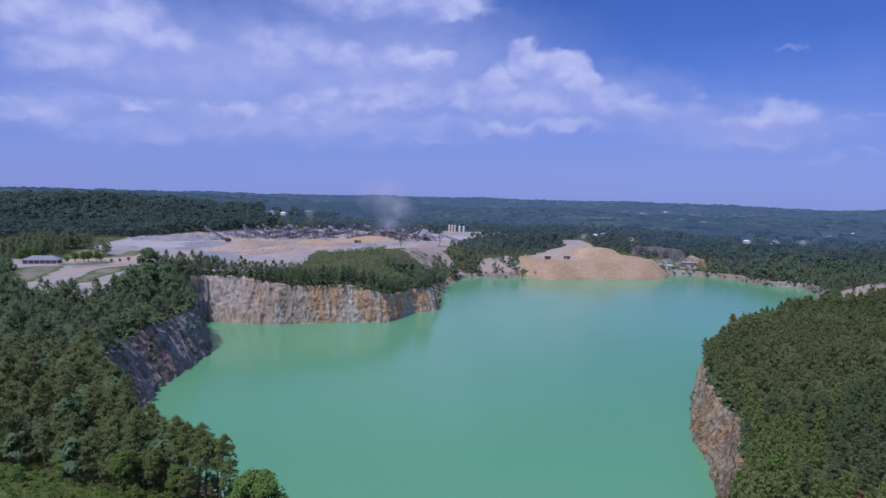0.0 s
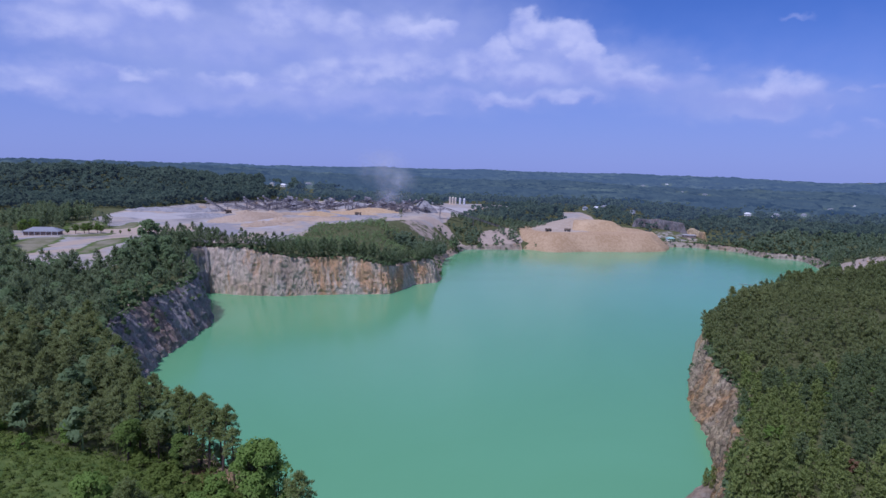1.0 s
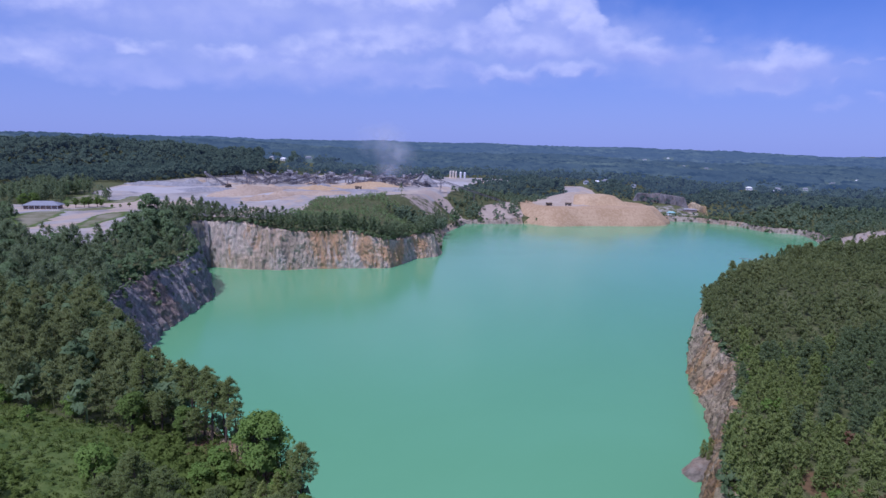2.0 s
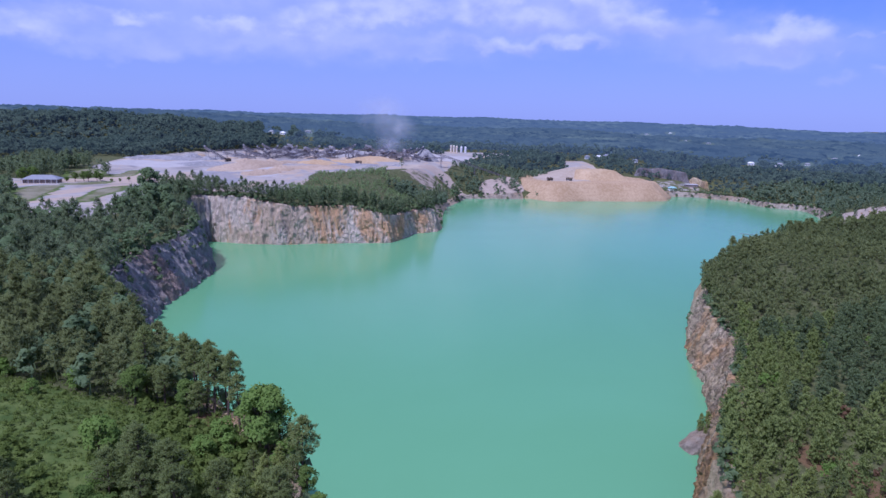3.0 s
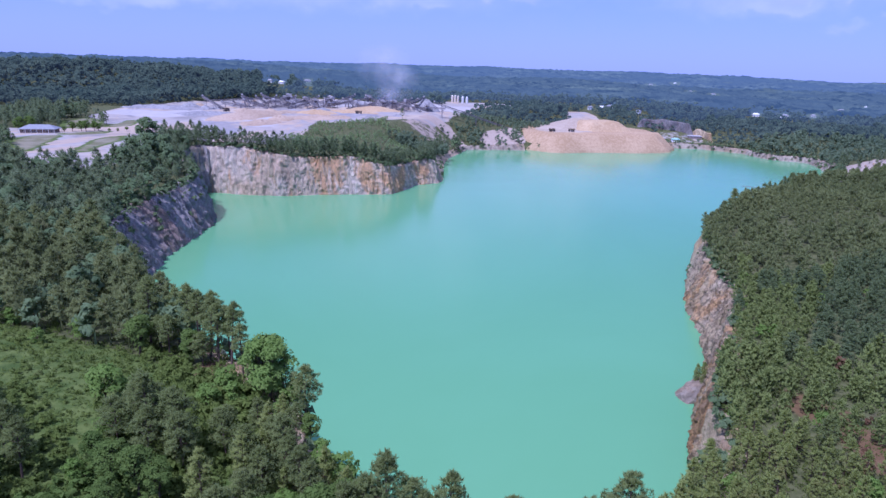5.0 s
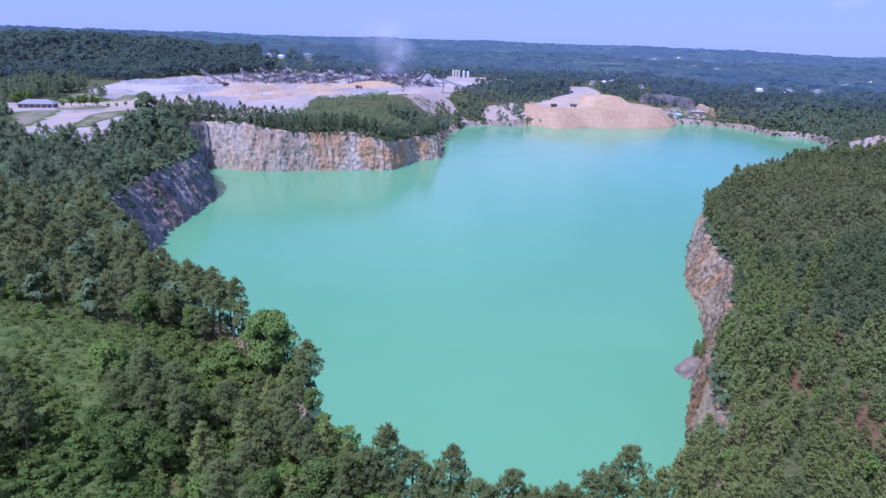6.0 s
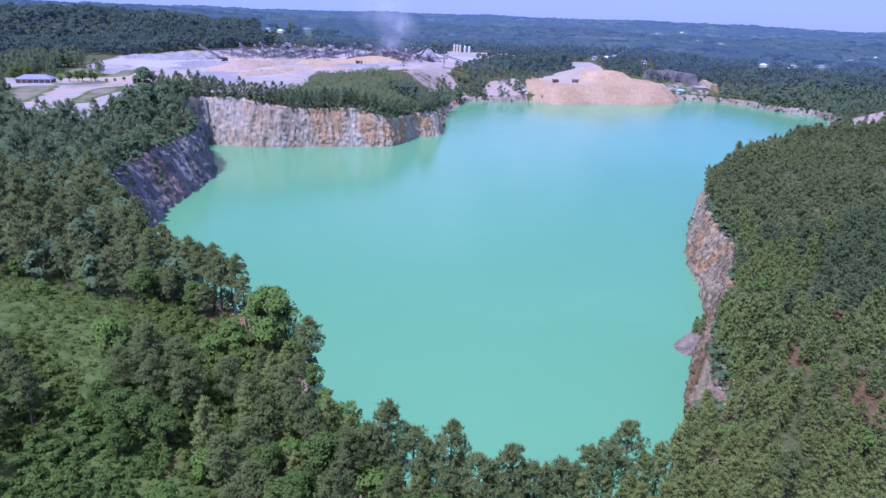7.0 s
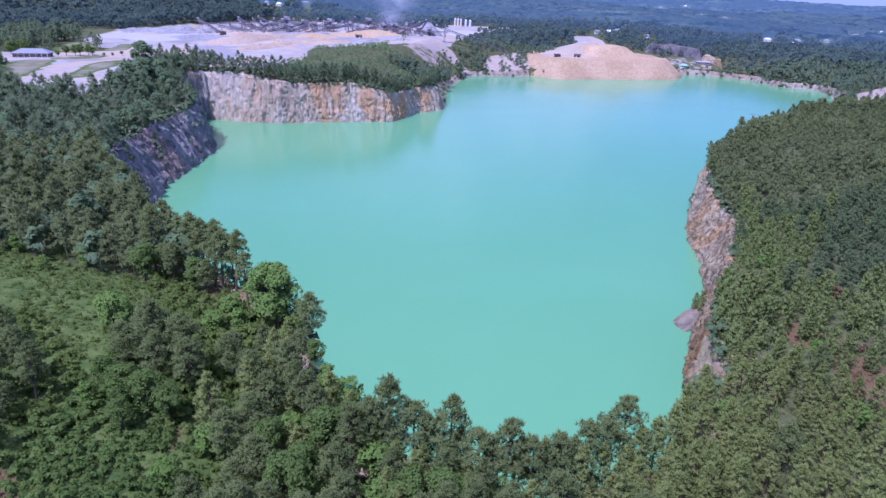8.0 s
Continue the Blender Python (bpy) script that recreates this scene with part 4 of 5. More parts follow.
# near trees, each a thing of its own
pine_kinds = [tree_kind("pine_tree", *pine_shape(20 + j, 12.0 + 1.2 * (j % 3), 3.5 + 0.4 * (j % 2), 14, 6, 9, 8, 0.58, 0.30, True, 5.0), PINE,
                        "tall dark green pine with loose needle tufts", "tree") for j in range(4)]
rim_kinds = [tree_kind("pine_tree", *pine_shape(30 + j, 14.0 + j, 3.1, 10, 6, 9, 8, 0.56, 0.48, True, 5.0), PINE,
                       "tall pine with a bare trunk on the rim of the lake", "tree") for j in range(2)]
young_kinds = [tree_kind("young_pine_tree", *pine_shape(40 + j, 8.0 + 0.7 * j, 2.5, 28, 5, 3, 8, 0.50, 0.06, True, 4.8, 1.5), PINE_YOUNG,
                         "young olive-green pine in a dense stand", "tree") for j in range(4)]
broad_kinds = [tree_kind("broadleaf_tree", *broad_shape(60 + j, 13.0 + j, 4.2 + 0.3 * j, 48, 84, 0.33), BROAD,
                         "bushy bright green broadleaf tree on the slope", "tree") for j in range(3)]

rim_broad = [tree_kind("broadleaf_tree", *broad_shape(63, 13.5, 4.6, 60, 90, 0.34), BROAD_LIGHT,
                        "bushy bright green broadleaf tree on the rim", "tree")]
light_kinds = [tree_kind("leafy_shrub", *broad_shape(70 + j, 6.5, 3.0, 26, 36, 0.36, 0.1), BROAD_LIGHT,
                         "pale green leafy shrub on the hillside", "shrub") for j in range(2)]
shoulder_kinds = [tree_kind("broadleaf_tree", *broad_shape(66 + j, 13.0 + j, 4.4, 40, 44, 0.5), SCRUB,
                            "tall dark blue-green tree above the rock wall", "tree") for j in range(2)]
made, standing = set(), []


def plant(kinds, x, y, scale, sink=0.2):
    """Stands one tree of a kind on the land."""
    kind = kinds[int(rng.integers(len(kinds)))]
    z = float(height(np.array([x]), np.array([y]))[0])
    m = pose(x, y, z - sink, rng.normal(0, 2), rng.normal(0, 2), rng.uniform(0, 360))
    if kind in made:
        ob = copy_thing(kind, m)
    else:
        ob = kind
        made.add(kind)
        ob.matrix_world = m
    ob.scale = (scale, scale, scale * rng.uniform(0.94, 1.08))
    standing.append((x, y))
    return ob


# tall broadleaf trees on the shoulder of the dark wall
for x, y, s in ((-211, 472, 1.75), (-218, 462, 1.35), (-203, 482, 1.55), (-212, 436, 1.2), (-196, 470, 1.25), (-188, 458, 1.1), (-205, 455, 1.2), (-224, 480, 1.2), (-197, 446, 1.0)):
    plant(shoulder_kinds, x, y, s)
plant(shoulder_kinds, -222, 500, 2.0)
# the trees that stand out along the near rim
plant(rim_broad, -36, 129, 1.15)
for x, y, s in ((-27.5, 124, 1.0), (-28, 118, 0.6), (-24, 101, 0.8), (-30, 100, 0.85)):
    plant(pine_kinds, x, y, s)
for x, y, s in ((-68, 161, 1.1), (-64, 158, 1.15), (-60, 153, 1.1), (-56, 150, 1.1), (-53, 147, 1.1), (-49, 144, 1.05), (-45, 140, 0.85), (-75, 160, 1.1), (-78, 168, 1.1), (-62, 160, 1.0), (-58, 157, 1.1), (-51, 150, 1.0)):
    plant(rim_kinds, x, y, s)
for x, y, s in ((-4, 93, 1.12), (2, 91, 1.06), (-8, 93, 1.14), (-12, 94, 1.04), (11, 88, 1.06), (16, 88, 0.98), (7, 88, 1.02), (21, 90, 0.98), (34, 100, 1.12), (30, 97, 0.92), (26, 93, 0.96)):
    plant(pine_kinds, x, y, s)
for x, y, s in ((18, 90.5, 1.0), (20.5, 92.5, 0.9), (14, 91.5, 0.95), (0, 94.5, 0.95), (4, 93.5, 0.95), (-2.5, 95.5, 0.9), (23.5, 95, 0.9), (9, 92, 0.9), (40, 101, 1.25), (45, 107, 1.2), (49, 114, 1.2), (52, 119, 1.1), (36, 96, 1.25)):
    plant(young_kinds, x, y, s)
# the open slope: a clump of big pines, dark pines at its foot, leafy trees round a hollow
for x, y, s in ((-53, 111, 1.12), (-48, 108, 1.1), (-57, 115, 1.05), (-51, 104, 0.95), (-45, 104, 0.95), (-59, 109, 0.85), (-41, 116, 0.6), (-35, 116, 0.6), (-39, 109, 0.75), (-34, 105, 0.85), (-31, 111, 0.7), (-31, 94, 0.85), (-33, 88, 0.9)):
    plant(pine_kinds, x, y, s)
for x, y, s in ((-81, 107, 0.82), (-76, 103, 0.86), (-70, 98, 0.78), (-75, 96, 0.85), (-86, 112, 0.8), (-88, 104, 0.85), (-71, 91, 0.7), (-80, 98, 0.9), (-92, 117, 0.75), (-84, 94, 0.85), (-97, 112, 0.85), (-78, 88, 0.75), (-75, 83, 0.8), (-69, 84, 0.7), (-82, 80, 0.85), (-73, 77, 0.75)):
    plant(pine_kinds, x, y, s)
plant(young_kinds[:1], -39, 96, 1.3)
for x, y, s in ((-60, 103, 0.56), (-55, 99, 0.62), (-50, 97, 0.66), (-46, 96, 0.55), (-53, 93, 0.42), (-25, 116, 0.5)):
    plant(broad_kinds, x, y, s)
for x, y, s in ((-68.5, 124, 1.25), (-65, 127, 0.8), (-46, 132, 1.0), (-43, 127, 0.85), (-48, 125, 0.9), (-41, 81, 0.85), (-37, 90, 1.0), (-17, 105, 1.15), (-21, 107, 0.9), (-22, 112, 0.6), (-61, 98, 0.7), (-63, 112, 0.7), (-57, 121, 0.6), (-98, 150, 0.55), (-110, 160, 0.8), (-92, 158, 0.9)):
    plant(light_kinds, x, y, s)
for x, y, s in ((-15, 96, 0.75), (-11, 95, 0.7)):
    plant(broad_kinds, x, y, s)

xs, ys = scatter((-150, 150, 30, 200), 4.7, 5)
ok, d, index = wooded(xs, ys, 2.5)
ok &= in_view(xs, ys, 41) & (np.hypot(xs, ys) < 172) & (ys > 59)
ok &= ~inside(xs, ys, LEFT_SLOPE) & ~inside(xs, ys, RIM_GAP)
xs, ys = xs[ok], ys[ok]
for x, y in zip(xs, ys):
    if min((x - a)**2 + (y - b)**2 for a, b in standing) < 3.3**2:
        continue
    right = float(rise(x + 0.10 * (y - 90), 14, 42))
    lot = rng.random()
    if lot < right * 0.94:
        plant(young_kinds, x, y, rng.uniform(0.75, 1.2))
    elif lot > 0.88 + 0.11 * right:
        plant(broad_kinds, x, y, rng.uniform(0.5, 0.85))
    elif lot > 0.80 + 0.18 * right:
        plant(light_kinds, x, y, rng.uniform(0.6, 1.1))
    else:
        plant(pine_kinds, x, y, rng.uniform(0.66, 0.92))
# a second, lower rank that closes the wood along the near rim
xs, ys = scatter((-32, 62, 70, 132), 3.2, 6)
d, rim, back, index = to_shore(xs, ys)
ok = (d > back * 0.7) & (d < back + 16) & (index < 9) & ~inside(xs, ys, RIM_GAP)
for x, y in zip(xs[ok], ys[ok]):
    if min((x - a)**2 + (y - b)**2 for a, b in standing) < 2.4**2:
        continue
    plant(young_kinds if rng.random() < 0.86 else light_kinds, x, y, rng.uniform(0.7, 1.15), 0.4)

# woods further off, joined by bank
near_pines = [joined(pine_shape(80 + j, 14.0, 3.5, 10, 5, 6, 4, 0.98, 0.2, False, 3.6)) for j in range(4)]
near_young = [joined(pine_shape(90 + j, 8.5, 2.7, 15, 4, 3, 5, 0.80, 0.06, False, 4.4, 1.5)) for j in range(5)]
mid_pines = [joined(pine_shape(84 + j, 14.0, 3.1, 6, 5, 3, 3, 1.5, 0.25, False)) for j in range(4)]
mid_young = [joined(pine_shape(94 + j, 8.5, 3.0, 5, 5, 4, 3, 1.15, 0.08, False)) for j in range(4)]
mid_broad = [joined(broad_shape(95 + j, 14.0, 5.0, 14, 16, 1.1, 0.25, False)) for j in range(4)]
far_broad = [broad_shape(99 + j, 15.0, 6.4, 5, 7, 2.3, 0.1, False)[1] for j in range(6)]
cove_broad = [broad_shape(120 + j, 14.0, 5.0, 9, 12, 1.3, 0.1, False)[1] for j in range(5)]


def wood_lot(name, shapes, xs, ys, low, high, mat, label, seed):
    g = np.random.default_rng(seed)
    n = len(xs)
    if not n:
        return None
    zs = height(xs, ys) - 0.3
    size = g.uniform(low, high, n) * (1 + 0.25 * value_noise(xs, ys, 90, 51) + 0.25 * value_noise(xs, ys, 22, 52))
    v, f, normals = place_all(shapes, xs, ys, zs, size, g.uniform(0, 6.28, n), g.integers(0, len(shapes), n))
    return tagged(mesh_object(name, v, f, mat, normals=normals), label, "trees", kind="stuff")


xs, ys = scatter((-620, 620, 90, 1100), 5.6, 8)
ok, d, index = wooded(xs, ys)
back_ = to_shore(xs, ys)[2]
r = np.hypot(xs, ys)
ok &= in_view(xs, ys, 37) & (r >= 172) & (r < 900)
xs, ys, r, d, index, back_ = xs[ok], ys[ok], r[ok], d[ok], index[ok], back_[ok]
g = np.random.default_rng(3)
keep = (g.random(len(xs)) < np.where(r > 550, 0.48, np.where(r > 330, 0.68, np.where(xs > 0, 1.0, 0.85)))) & ~((index >= 19) & (index < 28) & (d < back_ + 16))
xs, ys, r, d, index = xs[keep], ys[keep], r[keep], d[keep], index[keep]
scrub = inside(xs, ys, PROMONTORY) & (d > 22)
right = (xs > 60) & (ys < 640) & (xs > 0.28 * ys)
broad = (g.random(len(xs)) < np.where(right, 0.0, 0.24)) & ~scrub
close = r < 330 + 30 * value_noise(xs, ys, 24, 58)
tall = right & close & (value_noise(xs, ys, 38, 81) + 0.35 * value_noise(xs, ys, 13, 82) > 0.9)
tall |= right & close & inside(xs, ys, TALLS)
for name, shapes, pick, low, high, mat, label in (
        ("young_pine_wood", near_young, right & ~broad & close & ~tall, 0.8, 1.35, PINE_BANK, "dense young pine wood on the bank"),
        ("right_bank_woods", mid_young, right & ~broad & ~close, 0.85, 1.4, PINE_MID, "young pine wood farther along the bank"),
        ("tall_pine_stand", near_pines, tall & ~broad, 0.62, 1.0, PINE_TALL, "stand of taller dark pines among young ones"),
        ("hillside_pine_wood", near_pines, ~right & ~broad & ~scrub & close, 0.7, 1.15, PINE_MID, "tall pine wood on the hillside"),
        ("left_bank_woods", mid_pines, ~right & ~broad & ~scrub & ~close, 0.75, 1.2, PINE_FAR, "dark pine wood above the quarry walls")):
    wood_lot(name, shapes, xs[pick], ys[pick], low, high, mat, label, len(name))
x2, y2 = scatter((-150, 10, 580, 890), 4.4, 18)
d2, _, b2, _ = to_shore(x2, y2)
in2 = inside(x2, y2, PROMONTORY) & (d2 > b2 + 6) & ~inside(x2, y2, SCARP) & ~inside(x2, y2, CHUTE) & (value_noise(x2, y2, 24, 79) + 0.5 * value_noise(x2, y2, 8, 80) > -0.42) & ((x2 < -75) | (y2 < 815))
scrub_shapes = [broad_shape(140 + j, 14.0, 6.0, 6, 9, 1.8, 0.1, False)[1] for j in range(4)]
wood_lot("promontory_scrub", scrub_shapes, x2[in2], y2[in2], 0.10, 0.36, POINT_SCRUB, "low leafy scrub on the quarry point", 7)
x2, y2 = scatter((-90, 6, 730, 880), 7.0, 23)
grove = inside(x2, y2, [(-66, 772), (-42, 806), (-16, 818), (3, 800), (0, 752), (-30, 745)])
wood_lot("grove", mid_broad, x2[grove], y2[grove], 0.52, 0.85, FAR_LEAF, "dark leafy trees at the foot of the spoil slope", 12)
x2, y2 = scatter((-270, 20, 540, 720), 4.2, 19)
d2, _, b2, i2 = to_shore(x2, y2)
n_ = np.cumsum([0] + [len(a) for a in ARCS])
rim2 = (i2 >= n_[2] - 1) & (i2 < n_[3] + 1) & (d2 > b2 + 0.4) & (d2 < b2 + 14)
wood_lot("rim_pines", mid_pines, x2[rim2], y2[rim2], 0.6, 1.05, PINE_FAR, "row of pines along the rim of the quarry wall", 9)
x2, y2 = scatter((120, 320, 330, 580), 4.6, 20)
d2, _, b2, i2 = to_shore(x2, y2)
edge2 = (i2 >= n_[5] + 1) & (i2 < n_[6] + 1) & (d2 > b2 - 0.5) & (d2 < b2 + 11)
wood_lot("bank_edge_pines", mid_pines, x2[edge2], y2[edge2], 0.6, 0.92, PINE_MID, "row of pines along the edge of the wooded bank", 10)
wood_lot("mixed_woods", mid_broad, xs[broad], ys[broad], 0.6, 1.05, SCRUB, "broadleaf trees among the pines", 3)

xs, ys = [], []
for lo, hi, step in ((900, 1080, 7.5), (1080, 1300, 10), (1300, 1520, 13)):
    x, y = scatter((-1500, 1700, 500, hi), step, int(step))
    ok, d, index = wooded(x, y)
    r = np.hypot(x, y)
    ok &= in_view(x, y, 36) & (r >= lo) & (r < hi)
    xs.append(x[ok])
    ys.append(y[ok])
xs, ys = np.concatenate(xs), np.concatenate(ys)
back = (np.hypot(xs, ys) > 1060) | (ys > 1100) | (xs < -420)
ridge = back & (np.hypot(xs, ys) < 1450) & (xs < -300)
back &= ~ridge
x2, y2 = scatter((-960, -300, 800, 1420), 8.0, 25)
ok = wooded(x2, y2)[0] & in_view(x2, y2, 36) & (np.hypot(x2, y2) > 1000) & (np.hypot(x2, y2) < 1450)
wood_lot("backdrop_ridge_woods", far_broad, x2[ok], y2[ok], 0.7, 1.3, HAZED_RIDGE_LEAF, "dark leafy woods over the long ridge, with painted haze", 16)
wood_lot("far_woods", cove_broad, xs[~back & ~ridge], ys[~back & ~ridge], 0.45, 0.95, FAR_LEAF, "mixed woods behind the quarry yard", 4)
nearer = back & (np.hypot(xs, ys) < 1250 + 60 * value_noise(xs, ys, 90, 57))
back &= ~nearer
wood_lot("backdrop_near_woods", far_broad, xs[nearer], ys[nearer], 0.55, 1.05, HAZED_NEAR_LEAF, "leafy woods on the hills behind the quarry, with painted haze", 5)
wood_lot("backdrop_woods", far_broad, xs[back], ys[back], 0.6, 1.1, HAZED_LEAF, "wooded hills beyond the quarry under painted haze", 6)


# brush and tall grass between the trees
def tuft_shape(seed, n, wide, tall, size, blades=3):
    g = np.random.default_rng(seed)
    a, r = g.uniform(0, 6.28, n), wide * np.sqrt(g.random(n))
    c = np.stack([np.cos(a) * r, np.sin(a) * r, tall * (1 - (r / wide)**2) * g.uniform(0.5, 1.0, n)], -1)
    return leaf_tufts(c, np.full(n, size), blades, g)


tufts = [tuft_shape(200 + j, 9, 1.3, 0.9, 0.62) for j in range(4)]
low = [tuft_shape(210 + j, 8, 1.5, 0.35, 0.40) for j in range(3)]
xs, ys = scatter((-170, 190, 40, 260), 1.7, 21)
d, rim, back, index = to_shore(xs, ys)
ok = (d > back + 0.5) & in_view(xs, ys, 43) & (np.hypot(xs, ys) < 240) & ~(inside(xs, ys, TRACK) & (value_noise(xs, ys, 6, 77) > 0.0))
ok &= (value_noise(xs, ys, 9, 31) > -0.6) | inside(xs, ys, GLADE) | inside(xs, ys, GLADE_LOW)
xs, ys = xs[ok], ys[ok]
meadow = inside(xs, ys, LEFT_SLOPE)
some = np.random.default_rng(5).random(len(xs))
keep = meadow | (some < 0.62)
wood_lot("brush", tufts, xs[keep & (some < 0.5)], ys[keep & (some < 0.5)], 0.6, 1.5, BRUSH, "tangled green brush and vines on the slope", 31)
wood_lot("tall_grass", low, xs[keep & (some >= 0.5)], ys[keep & (some >= 0.5)], 0.7, 1.5, BRUSH, "tall summer grass between the trees", 32)

x2, y2 = scatter((318, 420, 986, 1040), 5.0, 26)
ok = (to_shore(x2, y2)[0] > 3) & (to_shore(x2, y2)[0] < 26) & (value_noise(x2, y2, 14, 83) > 0.0)
wood_lot("shelf_bushes", scrub_shapes, x2[ok], y2[ok], 0.25, 0.5, SCRUB, "scrubby bushes along the far shelf", 36)
x2, y2 = scatter((-130, -28, 58, 165), 2.2, 22)
ok = (inside(x2, y2, LEFT_SLOPE) | inside(x2, y2, GLADE)) & (value_noise(x2, y2, 12, 33) > -0.45) & (to_shore(x2, y2)[0] > 14)
open2 = inside(x2, y2, GLADE)
shrubs = [broad_shape(240 + j, 2.6, 1.9, 9, 14, 0.48, 0.05, False)[1] for j in range(4)]
wood_lot("meadow_vines", shrubs, x2[ok & open2], y2[ok & open2], 0.22, 0.55, BRUSH, "low green vines and weeds over the meadow", 35)
ok &= ~open2
ivy = inside(x2, y2, GLADE_LOW)
ok &= ~ivy
wood_lot("ivy_bank", shrubs, x2[ivy], y2[ivy], 0.5, 1.05, BROAD, "dark green ivy and bushes at the foot of the slope", 37)
wood_lot("hillside_bushes", shrubs, x2[ok], y2[ok], 0.35, 1.15, BRUSH, "low bushes and vines over the open hillside", 34)

x2, y2 = scatter((64, 210, 104, 320), 11.0, 27)
d2, _, b2, _ = to_shore(x2, y2)
odd = np.random.default_rng(28).random(len(x2))
ok = (d2 > b2 + 3) & (x2 > 0.40 * y2) & (np.hypot(x2, y2) < 330)
bank_shrubs = [broad_shape(250 + j, 6.0, 2.8, 16, 26, 0.42, 0.08, False)[1] for j in range(3)]
wood_lot("bank_shrubs", bank_shrubs, x2[ok & (odd < 0.22)], y2[ok & (odd < 0.22)], 0.9, 1.35, BROAD_LIGHT, "light green shrubs among the young pines", 38)
dry = ok & (odd > 0.80) & (np.hypot(x2 - 104, y2 - 158) < 45)
wood_lot("dry_shrubs", bank_shrubs, x2[dry], y2[dry], 0.5, 0.9, DRY_LEAF, "brown withered shrubs beside the bare track", 39)

# bushes on ledges and banks of the pit
xs, ys = scatter((-240, 480, 90, 1000), 3.6, 41)
d, rim, back, index = to_shore(xs, ys)
g = np.random.default_rng(42)
n = np.cumsum([0] + [len(a) for a in ARCS])
left = (index >= n[1]) & (index < n[2] - 1) & (d > back * 0.42) & (d < back + 3) & (g.random(len(xs)) < 0.30 + 0.5 * np.clip(d / np.maximum(back, 1) - 0.4, 0, 1))
near = (index < n[1]) & (d > back * 0.25) & (d < back + 2) & (g.random(len(xs)) < 0.85)
rim_edge = (index >= n[1] - 3) & (index < n[3]) & (d > back - 0.2) & (d < back + 7.5) & (g.random(len(xs)) < 0.95)
rim_right = (index >= n[6] - 1) & (d > back + 0.2) & (d < back + 4.5) & (g.random(len(xs)) < 0.8)
east = (index >= n[3]) & (index < n[4] + 1) & (d > 2) & (d < back + 3) & (g.random(len(xs)) < 0.3) & ~inside(xs, ys, CHUTE)
far = (index >= n[4] + 4) & (index < n[6]) & (d > 1.5) & (d < back + 8) & (g.random(len(xs)) < 0.6)
ok = left | near | east | far | rim_edge | rim_right
bushes = [broad_shape(230 + j, 3.6, 2.2, 7, 9, 0.85, 0.1)[1] for j in range(4)]
v_d, v_b, v_r = d[ok], np.maximum(back[ok], 1), rim[ok]
zs = np.minimum(v_r, v_r * (np.maximum(v_d - 1.5, 0) / v_b)**0.8) - 0.6
zs = np.where(v_d > v_b - 0.9, v_r - 0.6, zs)
v, f, nv = place_all(bushes, xs[ok], ys[ok], zs, g.uniform(0.5, 1.2, ok.sum()), g.uniform(0, 6.28, ok.sum()), g.integers(0, 4, ok.sum()))
tagged(mesh_object("ledge_bushes", v, f, SCRUB, normals=nv), "scrub growing on the ledges of the rock walls", "bushes", kind="stuff")


# ---- stockpiles ----
def mound(name, cx, cy, wide, deep, rows, mat, label, seed=1, turn=0.0, square=0.75):
    """A heap: rows of (share of width, share of depth, height, offsets), low to high, on an uneven outline."""
    n = 90
    a = np.arange(n) * 2 * np.pi / n
    edge = 1 + 0.06 * value_noise(np.cos(a) * 3, np.sin(a) * 3, 1.0, seed)
    px = np.sign(np.cos(a)) * np.abs(np.cos(a))**square * wide * edge
    py = np.sign(np.sin(a)) * np.abs(np.sin(a))**square * deep * edge
    c, s = math.cos(radians(turn)), math.sin(radians(turn))
    fine = []
    for (r0, r1) in zip(rows[:-1], rows[1:]):
        for t in (0, 0.33, 0.67):
            fine.append(tuple(p + (q - p) * t for p, q in zip(r0, r1)))
    fine.append(rows[-1])
    verts = []
    for sx, sy, z, ox, oy in fine:
        x, y = px * sx + ox, py * sy + oy
        wob = 0.9 * value_noise(x, y, 0.10 * wide, seed + 3) + 0.35 * value_noise(x, y, 3.0, seed + 5)
        verts.append(np.stack([cx + x * c - y * s + 0.6 * wob, cy + x * s + y * c, z + wob * (z > 1)], -1))
    v = np.concatenate(verts)
    i = np.arange(len(fine) * n).reshape(len(fine), n)
    j = np.roll(i, -1, 1)
    faces = np.stack([i[:-1], j[:-1], j[1:], i[1:]], -1).reshape(-1, 4).tolist() + [i[-1].tolist()]
    return tagged(mesh_object(name, v, faces, mat, smooth=True), label, "stockpile", "stockpiles in the quarry")


def heap(x, y, r, h, mat, label, seed, long=1.0, turn=0.0):
    z = float(lie(np.array([x]), np.array([y]))[0])
    return mound("gravel_stockpile", x, y, r * long, r, [(1, 1, z - 1.5, 0, 0), (0.62, 0.6, z + h * 0.45, 0, 0), (0.25, 0.2, z + h * 0.88, 0, 0), (0.04, 0.03, z + h, 0, 0)],
                 mat, label, seed, turn, 1.0)


